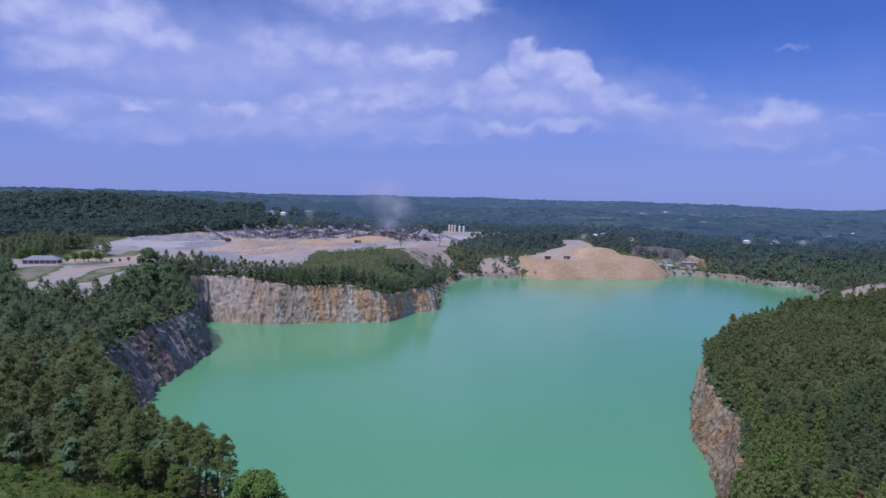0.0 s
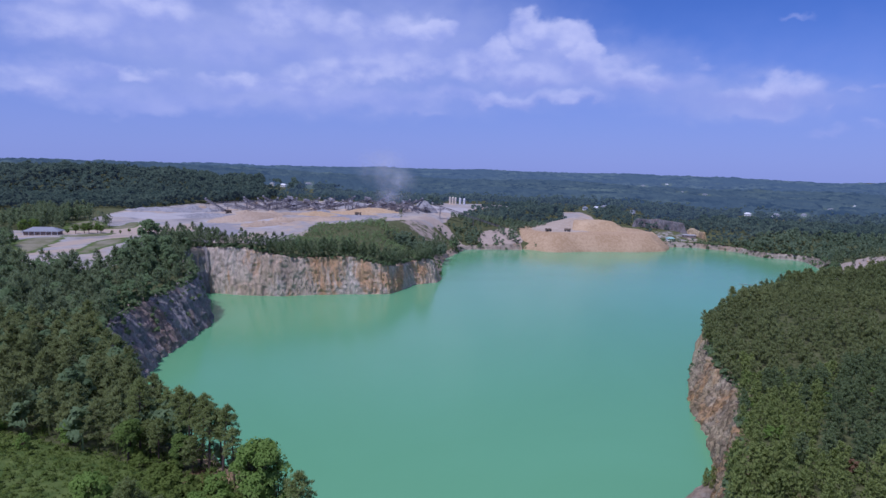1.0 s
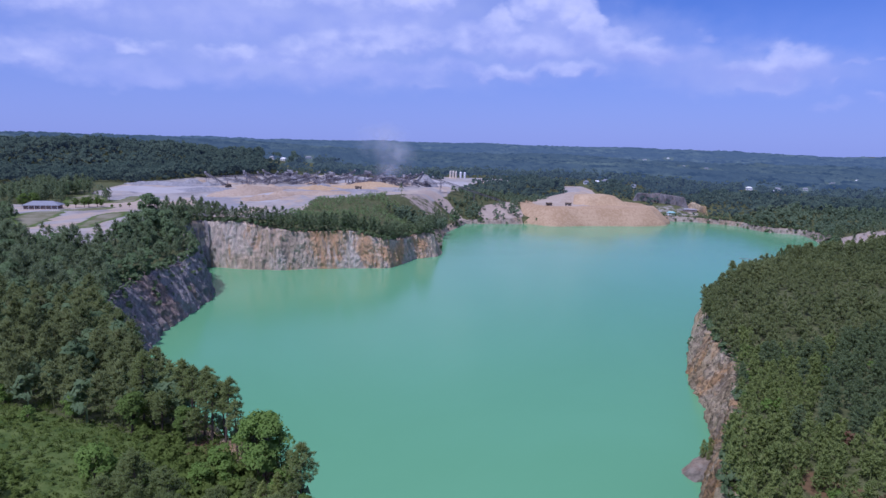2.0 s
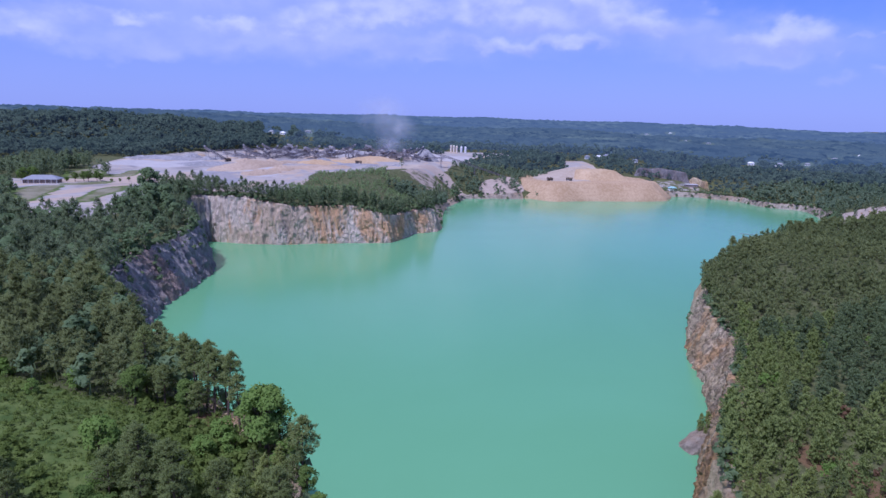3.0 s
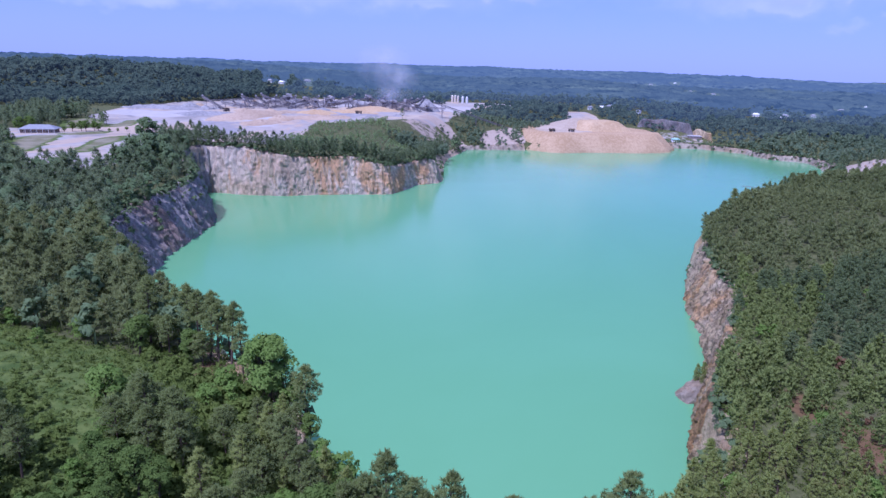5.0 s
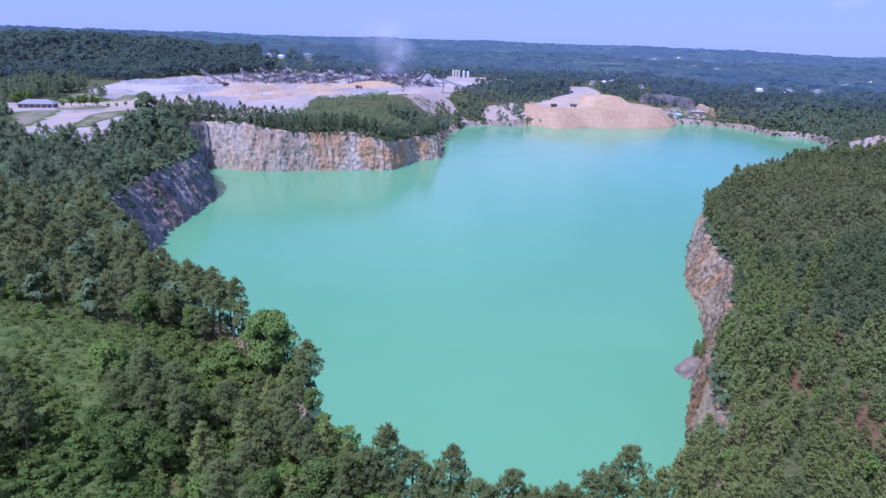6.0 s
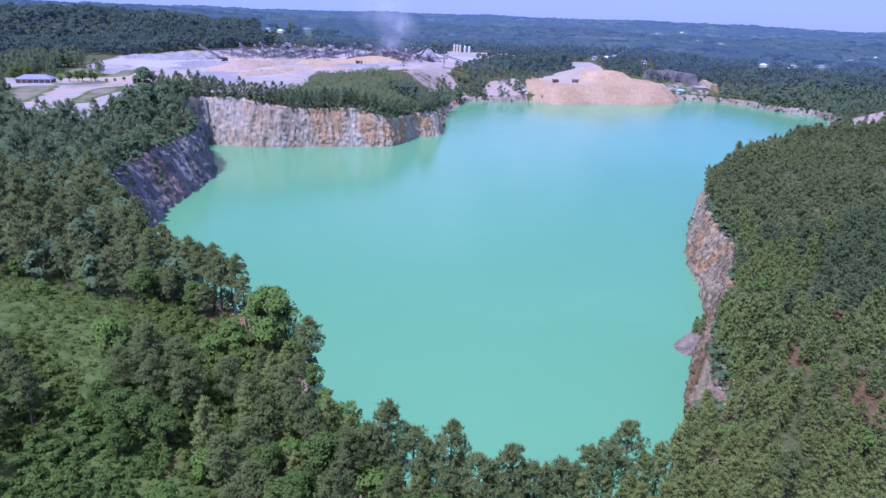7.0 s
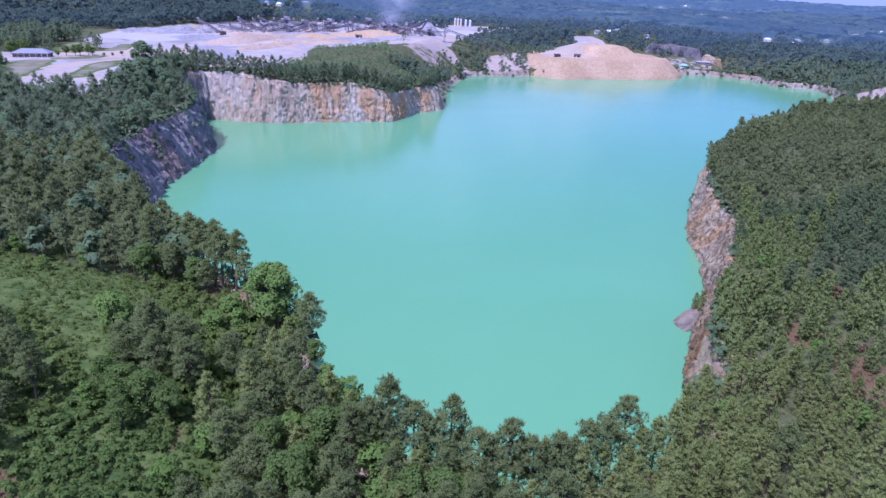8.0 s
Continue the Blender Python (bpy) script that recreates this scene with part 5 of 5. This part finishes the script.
pile = thing("sand_stockpile", 0, 0, 0, 0, "huge terraced stockpile of tan sand at the water", "stockpile", "stockpiles in the quarry")
for name, rows, mat in (("lower_bench", [(1.0, 1.0, -2.5, 0, 0), (0.98, 0.96, 3, 0, 0), (0.84, 0.68, 22.3, 0, 0), (0.82, 0.65, 23.0, 0, 0), (0.3, 0.3, 23.4, 0, 0)], SAND_FACE),
                        ("bench_floor", [(0.38, 0.36, 22.4, -38, -14), (0.36, 0.34, 23.6, -38, -14), (0.05, 0.05, 23.8, -38, -14)], PALE_FINES),
                        ("upper_tier", [(0.37, 0.44, 22.0, 22, 5), (0.35, 0.41, 24.4, 22, 5), (0.22, 0.26, 35.6, 17, 6), (0.19, 0.22, 36.2, 17, 5), (0.02, 0.03, 36.4, 17, 8)], SAND),
                        ("ramp", [(0.40, 0.38, 22.0, -30, 22), (0.33, 0.32, 25.0, -22, 24), (0.17, 0.18, 34.0, -4, 30), (0.11, 0.12, 37.0, 0, 32), (0.02, 0.03, 37.4, 0, 33)], PALE_FINES)):
    tier = mound(name, 210, 1003, 116, 96, rows, mat, "", 4, 9, 0.55)
    tier.parent = pile
    for key in ("category", "group"):
        del tier[key]
heap(-34, 1085, 24, 18, GRAVEL, "grey cone of crushed stone under a conveyor", 7)
heap(-395, 905, 22, 5, GRAVEL, "long low bank of grey gravel", 8, 2.4, 25)
heap(-235, 905, 14, 6, SPOIL, "tan heap of washed sand in the yard", 9)
heap(-205, 830, 12, 5, SPOIL, "small tan sand heap in the yard", 10)
heap(-175, 960, 15, 6, GRAVEL, "grey gravel cone beside the plant", 11)
heap(-110, 1010, 26, 8, SAND, "broad tan sand heap below the conveyors", 12, 2.0)
heap(-330, 930, 11, 7, GRAVEL, "grey gravel cone beside a stacker", 13)
heap(-310, 935, 10, 6, GRAVEL, "small grey gravel cone", 14)
heap(-372, 985, 16, 6, GRAVEL, "grey gravel cone near the wood", 15)
heap(-150, 1120, 24, 8, GRAVEL, "grey gravel cone behind the plant", 16)
heap(-95, 1130, 24, 9, GRAVEL, "grey gravel cone behind the plant", 17)
heap(-240, 1090, 22, 10, GRAVEL, "grey gravel cone behind the plant", 18)
heap(-215, 885, 15, 5, SPOIL, "long tan windrow of fines across the yard", 21, 4.5, 62)
for x, y, r, h, mat, long, turn in ((-243, 842, 24, 8, SPOIL, 2.4, 62), (-212, 770, 20, 5, SPOIL, 2.0, 70), (-200, 820, 13, 6, SPOIL, 1.2, 0), (-176, 912, 17, 6, SAND, 1.8, 20), (-140, 968, 18, 5, SAND, 2.2, 10),
                                    (-250, 740, 20, 3.5, GRAVEL, 1.8, 40), (-300, 850, 20, 4, GRAVEL, 2.0, 20), (-160, 860, 22, 4, SPOIL, 2.6, 30), (-120, 900, 16, 3.5, GRAVEL, 2.2, 10), (-270, 905, 14, 6, SPOIL, 1.5, 80)):
    heap(x, y, r * 1.25, h * 0.95, mat, "graded windrow of " + ("grey gravel" if mat == GRAVEL else "tan sand") + " across the yard", int(x * x) % 97, long, turn)
for i in range(16):
    a, b = random.uniform(-440, -60), random.uniform(850, 1130)
    if inside(np.array([a]), np.array([b]), YARD)[0]:
        heap(a, b, random.uniform(5, 13), random.uniform(2, 4.5), random.choice((GRAVEL, GRAVEL, SPOIL)), "small heap of crushed stone in the yard", 30 + i, random.uniform(1, 2.2), random.uniform(0, 180))


# ---- crushing plant ----
def level(x, y):
    return float(height(np.array([float(x)]), np.array([float(y)]))[0])


def conveyor(a, b, ha, hb, label, wide=2.4):
    """An inclined belt conveyor from a to b, with heights over the ground at both ends."""
    za, zb = level(*a) + ha, level(*b) + hb
    root = thing("conveyor", a[0], a[1], level(*a), 0, label, "conveyor", "conveyors of the plant")
    o = Vector((a[0], a[1], level(*a)))
    p, q = Vector((a[0], a[1], za)) - o, Vector((b[0], b[1], zb)) - o
    side = (q - p).cross(Vector((0, 0, 1))).normalized() * wide / 2
    up = Vector((0, 0, 2.0))
    bm = bmesh.new()
    n = max(4, int((q - p).length / 5))
    for s in (side, -side):
        beam(bm, p + s, q + s, 0.5)
        beam(bm, p + s - up, q + s - up, 0.5)
        for i in range(n):
            u, v = p.lerp(q, i / n), p.lerp(q, (i + 1) / n)
            beam(bm, u + s, v + s - up, 0.3)
            beam(bm, v + s, v + s - up, 0.2)
    part("truss", bm, STEEL, root, "rusty lattice truss")
    bm = bmesh.new()
    beam(bm, p + Vector((0, 0, 0.3)), q + Vector((0, 0, 0.3)), wide * 0.8, 0.25)
    part("belt", bm, RUBBER, root, "black rubber belt")
    for f in (0.45, 0.9) if hb > 6 else (0.9,):
        m = p.lerp(q, f)
        foot = level(a[0] + m.x, a[1] + m.y) - o.z - 0.3
        bm = bmesh.new()
        for s in (side, -side):
            beam(bm, m + s - up, Vector((m.x, m.y, foot)) + s * 1.8, 0.4)
        beam(bm, m + side * 1.2 - up * 2, m - side * 1.2 - up * 2, 0.25)
        part("leg", bm, STEEL, root)
    bm = bmesh.new()
    box(bm, (2.4, 2.4, 2.2), q + Vector((0, 0, 0.4)), 0.2)
    part("head_drum_box", bm, STEEL_PALE, root)
    return root


def screen_tower(x, y, tall, wide, turn, label):
    """A screening tower: posts, floors, a sloping screen box and a hopper."""
    wide = wide * 0.8
    root = thing("screening_tower", x, y, level(x, y), turn, label, "plant tower", "towers of the plant")
    w = wide / 2
    for sx in (-1, 1):
        for sy in (-1, 1):
            bm = bmesh.new()
            beam(bm, (sx * w, sy * w, -0.5), (sx * w, sy * w, tall), 0.5)
            part("post", bm, STEEL, root)
    for z in (tall * 0.45, tall * 0.75):
        bm = bmesh.new()
        box(bm, (wide + 2, wide + 2, 0.3), (0, 0, z))
        for s in (-1, 1):
            beam(bm, (-w - 1, s * (w + 1), z + 1.1), (w + 1, s * (w + 1), z + 1.1), 0.12)
            beam(bm, (s * (w + 1), -w - 1, z + 1.1), (s * (w + 1), w + 1, z + 1.1), 0.12)
        part("platform", bm, STEEL_PALE, root)
    bm = bmesh.new()
    for s in (-1, 1):
        beam(bm, (-w, s * w, 0), (w, s * w, tall * 0.45), 0.3)
        beam(bm, (s * w, w, 0), (s * w, -w, tall * 0.45), 0.3)
    part("bracing", bm, STEEL, root)
    bm = bmesh.new()
    box(bm, (wide * 0.95, wide * 0.55, tall * 0.13), (0, 0, tall * 0.88), 0.2, (0, 14, 0))
    part("screen_box", bm, STEEL_PALE, root, "dust-covered vibrating screen box")
    bm = bmesh.new()
    cone(bm, wide * 0.14, wide * 0.38, tall * 0.24, (0, 0, tall * 0.58), 4)
    part("hopper", bm, STEEL, root)
    return root


for x, y, tall, wide, turn in ((-238, 1030, 20, 10, 10), (-214, 1042, 17, 9, 30), (-176, 1040, 19, 10, -15), (-122, 1062, 22, 11, 20), (-98, 1052, 15, 9, 0),
                               (-64, 1080, 17, 9, 40), (-150, 1065, 15, 8, 15), (-262, 1035, 13, 8, -10), (-225, 1000, 12, 8, 5), (-196, 1022, 14, 8, 25), (-138, 1040, 13, 8, -20),
                               (-80, 1050, 16, 8, 10), (-250, 1060, 16, 9, 0), (-188, 1068, 15, 9, 35), (-30, 1060, 13, 7, 15)):
    screen_tower(x, y, tall, wide, turn, "dusty steel screening tower of the crushing plant")
for a, b, ha, hb in (((-290, 1010), (-238, 1030), 1, 15), ((-262, 990), (-214, 1042), 1, 12), ((-214, 1030), (-176, 1040), 3, 15), ((-205, 1000), (-150, 1060), 1, 11),
                     ((-176, 1050), (-122, 1062), 4, 17), ((-150, 1020), (-105, 1050), 1, 12), ((-60, 1040), (-122, 1062), 1, 18), ((-98, 1052), (-55, 1070), 4, 17),
                     ((-75, 1030), (-36, 1083), 2, 20), ((-190, 1090), (-150, 1118), 2, 16), ((-125, 1085), (-95, 1128), 3, 18), ((-300, 920), (-345, 965), 1, 17),
                     ((-345, 975), (-240, 1085), 12, 13), ((-270, 960), (-310, 940), 1, 11), ((-245, 950), (-290, 975), 2, 12), ((-230, 985), (-196, 1022), 1, 12), ((-110, 1015), (-80, 1050), 1, 14), ((-250, 1060), (-214, 1042), 4, 15),
                     ((-188, 1068), (-150, 1065), 5, 14), ((-64, 1080), (-98, 1052), 6, 14), ((-30, 1060), (-64, 1080), 3, 15)):
    conveyor(a, b, ha, hb, "long inclined belt conveyor on a steel truss")
g = np.random.default_rng(77)
for i in range(24):
    x, y, a, long = g.uniform(-300, -30), g.uniform(985, 1105), g.choice([0.2, 2.9, 0.5, 2.6, -0.3, 3.4]) + g.normal(0, 0.15), g.uniform(22, 46)
    conveyor((x, y), (x + math.cos(a) * long, y + math.sin(a) * long), g.uniform(1, 4), g.uniform(8, 17), "inclined stacking conveyor with dusty lattice truss", 1.8)
conveyor((92, 1000), (-17, 952), 1, 20, "long belt conveyor rising from the shore to the yard", 2.0)


def silo(x, y, tall, r, mat, label):
    root = thing("silo", x, y, level(x, y), 0, label, "silo", "silos behind the yard")
    bm = cone(bmesh.new(), r, r, tall, (0, 0, tall / 2), 20)
    part("shell", bm, mat, root)
    bm = cone(bmesh.new(), r * 1.03, 0.4, r * 0.7, (0, 0, tall + r * 0.35), 20)
    part("roof", bm, mat, root)
    for z in (tall * 0.33, tall * 0.7):
        part("hoop", cone(bmesh.new(), r * 1.02, r * 1.02, 0.35, (0, 0, z), 20), STEEL_PALE, root)
    return root


for x, tall, r, mat in ((11, 12.5, 2.1, CREAM), (16.5, 12.5, 2.1, CREAM), (22, 12, 2.0, CREAM), (31, 11, 2.2, WHITE), (39, 10.5, 2.2, WHITE)):
    silo(x, 1330 - 0.3 * x, tall, r, mat, "tall pale storage silo behind the gravel yard")


# ---- buildings ----
def hip_house(name, x, y, wide, deep, wall, pitch, turn, wall_mat, roof_mat, label, porch=False, category="house"):
    root = thing(name, x, y, level(x, y), turn, label, category)
    w, d = wide / 2, deep / 2
    bm = box(bmesh.new(), (wide, deep, wall + 1.5), (0, 0, wall / 2 - 0.75))
    part("wall", bm, wall_mat, root)
    e = 1.6 if porch else 0.6
    bm = bmesh.new()
    ridge = max(0.5, w - d * 0.9)
    low = [bm.verts.new(p) for p in ((-w - e, -d - e, wall), (w + e, -d - e, wall), (w + e, d + e, wall), (-w - e, d + e, wall))]
    base = [bm.verts.new((v.co.x, v.co.y, wall - 0.35)) for v in low]
    r1, r2 = bm.verts.new((-ridge, 0, wall + pitch)), bm.verts.new((ridge, 0, wall + pitch))
    for f in ((low[0], low[1], r2, r1), (low[1], low[2], r2), (low[2], low[3], r1, r2), (low[3], low[0], r1), tuple(reversed(base))):
        bm.faces.new(f)
    for i in range(4):
        bm.faces.new((base[i], base[(i + 1) % 4], low[(i + 1) % 4], low[i]))
    part("roof", bm, roof_mat, root, "hipped sheet roof")
    count = max(2, int(wide / 4.5))
    for i in range(count):
        px = -w + (i + 0.5) * wide / count
        if i == count // 2:
            bm = box(bmesh.new(), (1.2, 0.12, 2.1), (px, -d - 0.05, 1.05))
            part("door", bm, STEEL, root)
        else:
            win = part("window", box(bmesh.new(), (1.6, 0.10, 1.3), (px, -d - 0.03, 1.7)), WHITE, root)
            part("pane", box(bmesh.new(), (1.35, 0.10, 1.05), (px, -d - 0.07, 1.7)), GLASS, win)
    if porch:
        for i in range(count + 1):
            bm = box(bmesh.new(), (0.35, 0.35, wall), (-w + i * wide / count, -d - 1.3, wall / 2 - 0.1), 0.04)
            part("column", bm, WHITE, root)
    return root


hip_house("office_building", -376, 623, 29, 13, 3.6, 3.6, 12, WALL_BRICK, ROOF_GREY, "low brick office with a wide grey hipped roof", True, "building")
for i, (x, y) in enumerate(CLEARINGS):
    wide = 7 + 0.0015 * math.hypot(x, y) + 2.5 * (i % 3)
    hip_house("farm_house", x, y, wide, wide * 0.5, 4.5, 2.6, (i * 37) % 40 - 20, WHITE, WHITE if i % 3 == 1 else ROOF_GREY, "small white house in a clearing of the woods")

# sheds on the shelf at the far shore
hip_house("site_shed", 345, 1012, 12, 7, 3.5, 2.0, -10, WHITE, GREEN_ROOF, "small shed with a pale green roof by the water", False, "shed")
hip_house("site_shed", 378, 1025, 20, 6, 3.0, 1.2, -14, WALL_BRICK, STEEL_PALE, "long low shed on the far shelf", False, "shed")


# ---- machines ----
MACHINE = plain_material("dusty_machine", (0.16, 0.12, 0.08), 0.3, 1.0, 0.7)


def haul_truck(x, y, z, turn, mat, label):
    root = thing("haul_truck", x, y, z, turn, label, "truck", "trucks on the stockpile")
    part("chassis", box(bmesh.new(), (9.0, 2.6, 0.8), (0, 0, 1.5), 0.1), STEEL, root)
    part("cab", box(bmesh.new(), (2.2, 2.4, 2.2), (3.3, 0, 3.0), 0.25), mat, root)
    part("windscreen", box(bmesh.new(), (0.1, 2.0, 0.9), (4.42, 0, 3.4)), GLASS, root)
    bm = bmesh.new()
    box(bm, (6.0, 3.4, 0.3), (-1.6, 0, 2.3), 0.0, (0, 4, 0))
    for s in (-1, 1):
        box(bm, (6.0, 0.25, 1.8), (-1.6, s * 1.6, 3.2), 0.0, (0, 4, 0))
    box(bm, (0.3, 3.4, 2.2), (1.4, 0, 3.4))
    part("bed", bm, mat, root)
    for px in (3.0, -1.2, -3.2):
        for s in (-1, 1):
            bm = cone(bmesh.new(), 1.0, 1.0, 0.9, (0, 0, 0), 16, Matrix.Translation((px, s * 1.35, 1.0)) @ Matrix.Rotation(radians(90), 4, "X"))
            part("wheel", bm, RUBBER, root)
    return root


haul_truck(150, 954, 23.4, 20, MACHINE, "dusty brown haul truck on the sand bench")
haul_truck(178, 958, 23.6, 160, MACHINE, "dusty brown haul truck on the sand bench")
haul_truck(-285, 880, level(-285, 880), 60, MACHINE, "dusty brown haul truck in the yard")
haul_truck(-120, 930, level(-120, 930), 10, MACHINE, "dusty brown haul truck in the yard")


# ---- dust over the plant ----
def dust_material():
    m, k = material("dust")
    at = k.add("ShaderNodeTexCoord").outputs["Object"]
    far = k.add("ShaderNodeVectorMath", operation="LENGTH")
    k.put(far.inputs[0], k.stretch(at, (1.0, 0.0, 1.0)))
    thin = k.math("MULTIPLY", k.smooth(far.outputs["Value"], 0.95, 0.0), k.smooth(k.noise(at, 1.6, 4.0), 0.25, 0.75))
    d = k.add("ShaderNodeBsdfDiffuse")
    d.inputs["Color"].default_value = (0.75, 0.75, 0.78, 1)
    t = k.add("ShaderNodeBsdfTransparent")
    mix = k.add("ShaderNodeMixShader")
    k.put(mix.inputs[0], k.math("MULTIPLY", thin, 0.34))
    k.put(mix.inputs[1], t.outputs[0])
    k.put(mix.inputs[2], d.outputs[0])
    k.put(k.add("ShaderNodeOutputMaterial").inputs["Surface"], mix.outputs[0])
    return m


def dust_plume(x, y, z):
    """A rising haze of stone dust: shells inside one another, thinning outwards."""
    root = thing("dust_plume", x, y, z, 0, "thin pale haze of stone dust over the plant", "dust")
    mat = dust_material()
    for dx, dz, w, h in ((0, 14, 30, 26), (14, 40, 44, 36), (-10, 66, 56, 40)):
        bm = bmesh.new()
        bmesh.ops.create_icosphere(bm, subdivisions=4, radius=1.0)
        puff = part("puff", bm, mat, root)
        puff.matrix_local = Matrix.Translation((dx, 0, dz)) @ Matrix.Diagonal((w, 8, h, 1))
        puff.visible_shadow = False
    return root


dust_plume(-92, 1075, 44)


# ---- rocks at the water ----
def boulder(name, x, y, z, size, seed, mat, label):
    bm = bmesh.new()
    bmesh.ops.create_icosphere(bm, subdivisions=4 if max(size) > 4 else 2, radius=1.0)
    noise.seed_set(seed)
    for v in bm.verts:
        p = v.co.copy()
        facet = noise.cell_vector(p * 1.7) * 0.26
        v.co = p * (1 + 0.30 * noise.noise(p * 1.3 + Vector((seed, 0, 0))) + 0.14 * noise.noise(p * 3.7) + 0.07 * noise.noise(p * 9)) + facet
        v.co = Vector((v.co.x * size[0], v.co.y * size[1], v.co.z * size[2]))
    me = bpy.data.meshes.new(name)
    bm.to_mesh(me)
    bm.free()
    me.materials.append(mat)
    ob = new(name, me)
    ob.matrix_world = pose(x, y, z, 0, 0, seed * 40)
    return tagged(ob, label, "rock")


bm = bmesh.new()
for p in ((-6.5, -3, -2), (-6, 3, -2), (7, -5.5, -2), (7, 5, -2), (-5.2, -0.5, 1.2), (-1.5, -3.8, 3.4), (-0.5, 2.6, 4.2), (3.5, -3.4, 6.4), (5.5, 2.8, 7.4), (1.5, 0, 6.0)):
    bm.verts.new(p)
bmesh.ops.convex_hull(bm, input=bm.verts[:])
bmesh.ops.subdivide_edges(bm, edges=bm.edges[:], cuts=5, use_grid_fill=True)
for v in bm.verts:
    v.co += noise.noise_vector(v.co * 0.5) * 0.55 + noise.noise_vector(v.co * 1.6) * 0.28
outcrop = part("rock_outcrop", bm, ROCK_GREY, None)
outcrop.matrix_world = pose(90.5, 213.5, 0.2, 0, 0, 14) @ Matrix.Diagonal((1.3, 1.35, 0.95, 1))
tagged(outcrop, "grey-tan rock outcrop of tilted slabs jutting into the lake", "rock")
for x, y, s in ((90.5, 215.5, 0.55), (92.0, 218.0, 0.7), (93.0, 215.0, 0.6), (94.5, 219.0, 0.75), (91.5, 212.8, 0.4)):
    m = copy_thing(young_kinds[0], pose(x, y, 4.4, 0, 0, x * 50))
    m.scale = (s, s, s)

# trees round the office and along the drive
for x, y, s in ((-353, 636, 0.75), (-347, 641, 0.8), (-341, 638, 0.85), (-337, 646, 0.8), (-331, 641, 0.7), (-356, 628, 0.4), (-317, 634, 0.3), (-312, 640, 0.32), (-308, 650, 0.35),
                (-292, 652, 1.15), (-288, 646, 0.9), (-395, 640, 1.1), (-402, 634, 1.2)):
    t = copy_thing(broad_kinds[int(abs(x)) % 3], pose(x, y, level(x, y) - 0.1, 0, 0, 77 * x))
    t.scale = (s, s, s * 0.85)


# ---- old cut and boulders on the far side ----
def cut_wall(name, line, tall, mat, label):
    """A rough upright rock wall along a line of (x, y)."""
    line = np.array(line, float)
    run = np.concatenate([[0], np.cumsum(np.hypot(*np.diff(line, axis=0).T))])
    s = np.arange(0, run[-1], 1.4)
    x, y = np.interp(s, run, line[:, 0]), np.interp(s, run, line[:, 1])
    base = height(x, y)
    rows = []
    for v in (-0.1, 0.12, 0.3, 0.5, 0.7, 0.85, 1.0, 1.0):
        top = tall * (0.85 + 0.25 * value_noise(s, s * 0, 14, 81)) * rise(s, -1, 8) * rise(s, run[-1] + 1, run[-1] - 8)
        deep = 3.5 * v + 1.6 * value_noise(s, np.full_like(s, v * 9), 3.5, 82) + (9 if len(rows) == 7 else 0)
        rows.append(np.stack([x, y + deep, base + top * v - (0 if len(rows) < 7 else 3)], -1))
    i = np.arange(8 * len(s)).reshape(8, len(s))
    faces = np.stack([i[:-1, :-1], i[:-1, 1:], i[1:, 1:], i[1:, :-1]], -1).reshape(-1, 4)
    return tagged(mesh_object(name, np.concatenate(rows), faces, mat), label, "cliff", kind="structure")


cut_wall("cut_wall", [(300, 1060), (330, 1062), (358, 1052), (381, 1037)], 17, ROCK_CUT, "grey-purple old quarry cut behind the shelf")
cut_wall("cut_wall_end", [(379, 1038), (389, 1027), (394, 1012), (396, 996)], 14, ROCK_TAN, "rust-orange rock stub above the far shore")
for i in range(34):
    a, b = random.uniform(318, 490), random.uniform(560, 735)
    if inside(np.array([a]), np.array([b]), BOULDERY)[0]:
        size = random.uniform(1.2, 3.0)
        tagged(boulder("boulder", a, b, level(a, b) + 0.3, (size, size * 0.8, size * 0.7), 11 + i, ROCK_TAN, "pale tan boulder on bare ground"), group="boulders on the bank")

# floating boom near the wooded bank
bm = bmesh.new()
for i in range(7):
    beam(bm, (300 + i * 4.2, 668 - i * 1.5, 0.1), (303.6 + i * 4.2, 666.7 - i * 1.5, 0.1), 0.8, 0.5)
boom = part("floating_boom", bm, STEEL, None)
tagged(boom, "dark line of floats on the water", "boom")
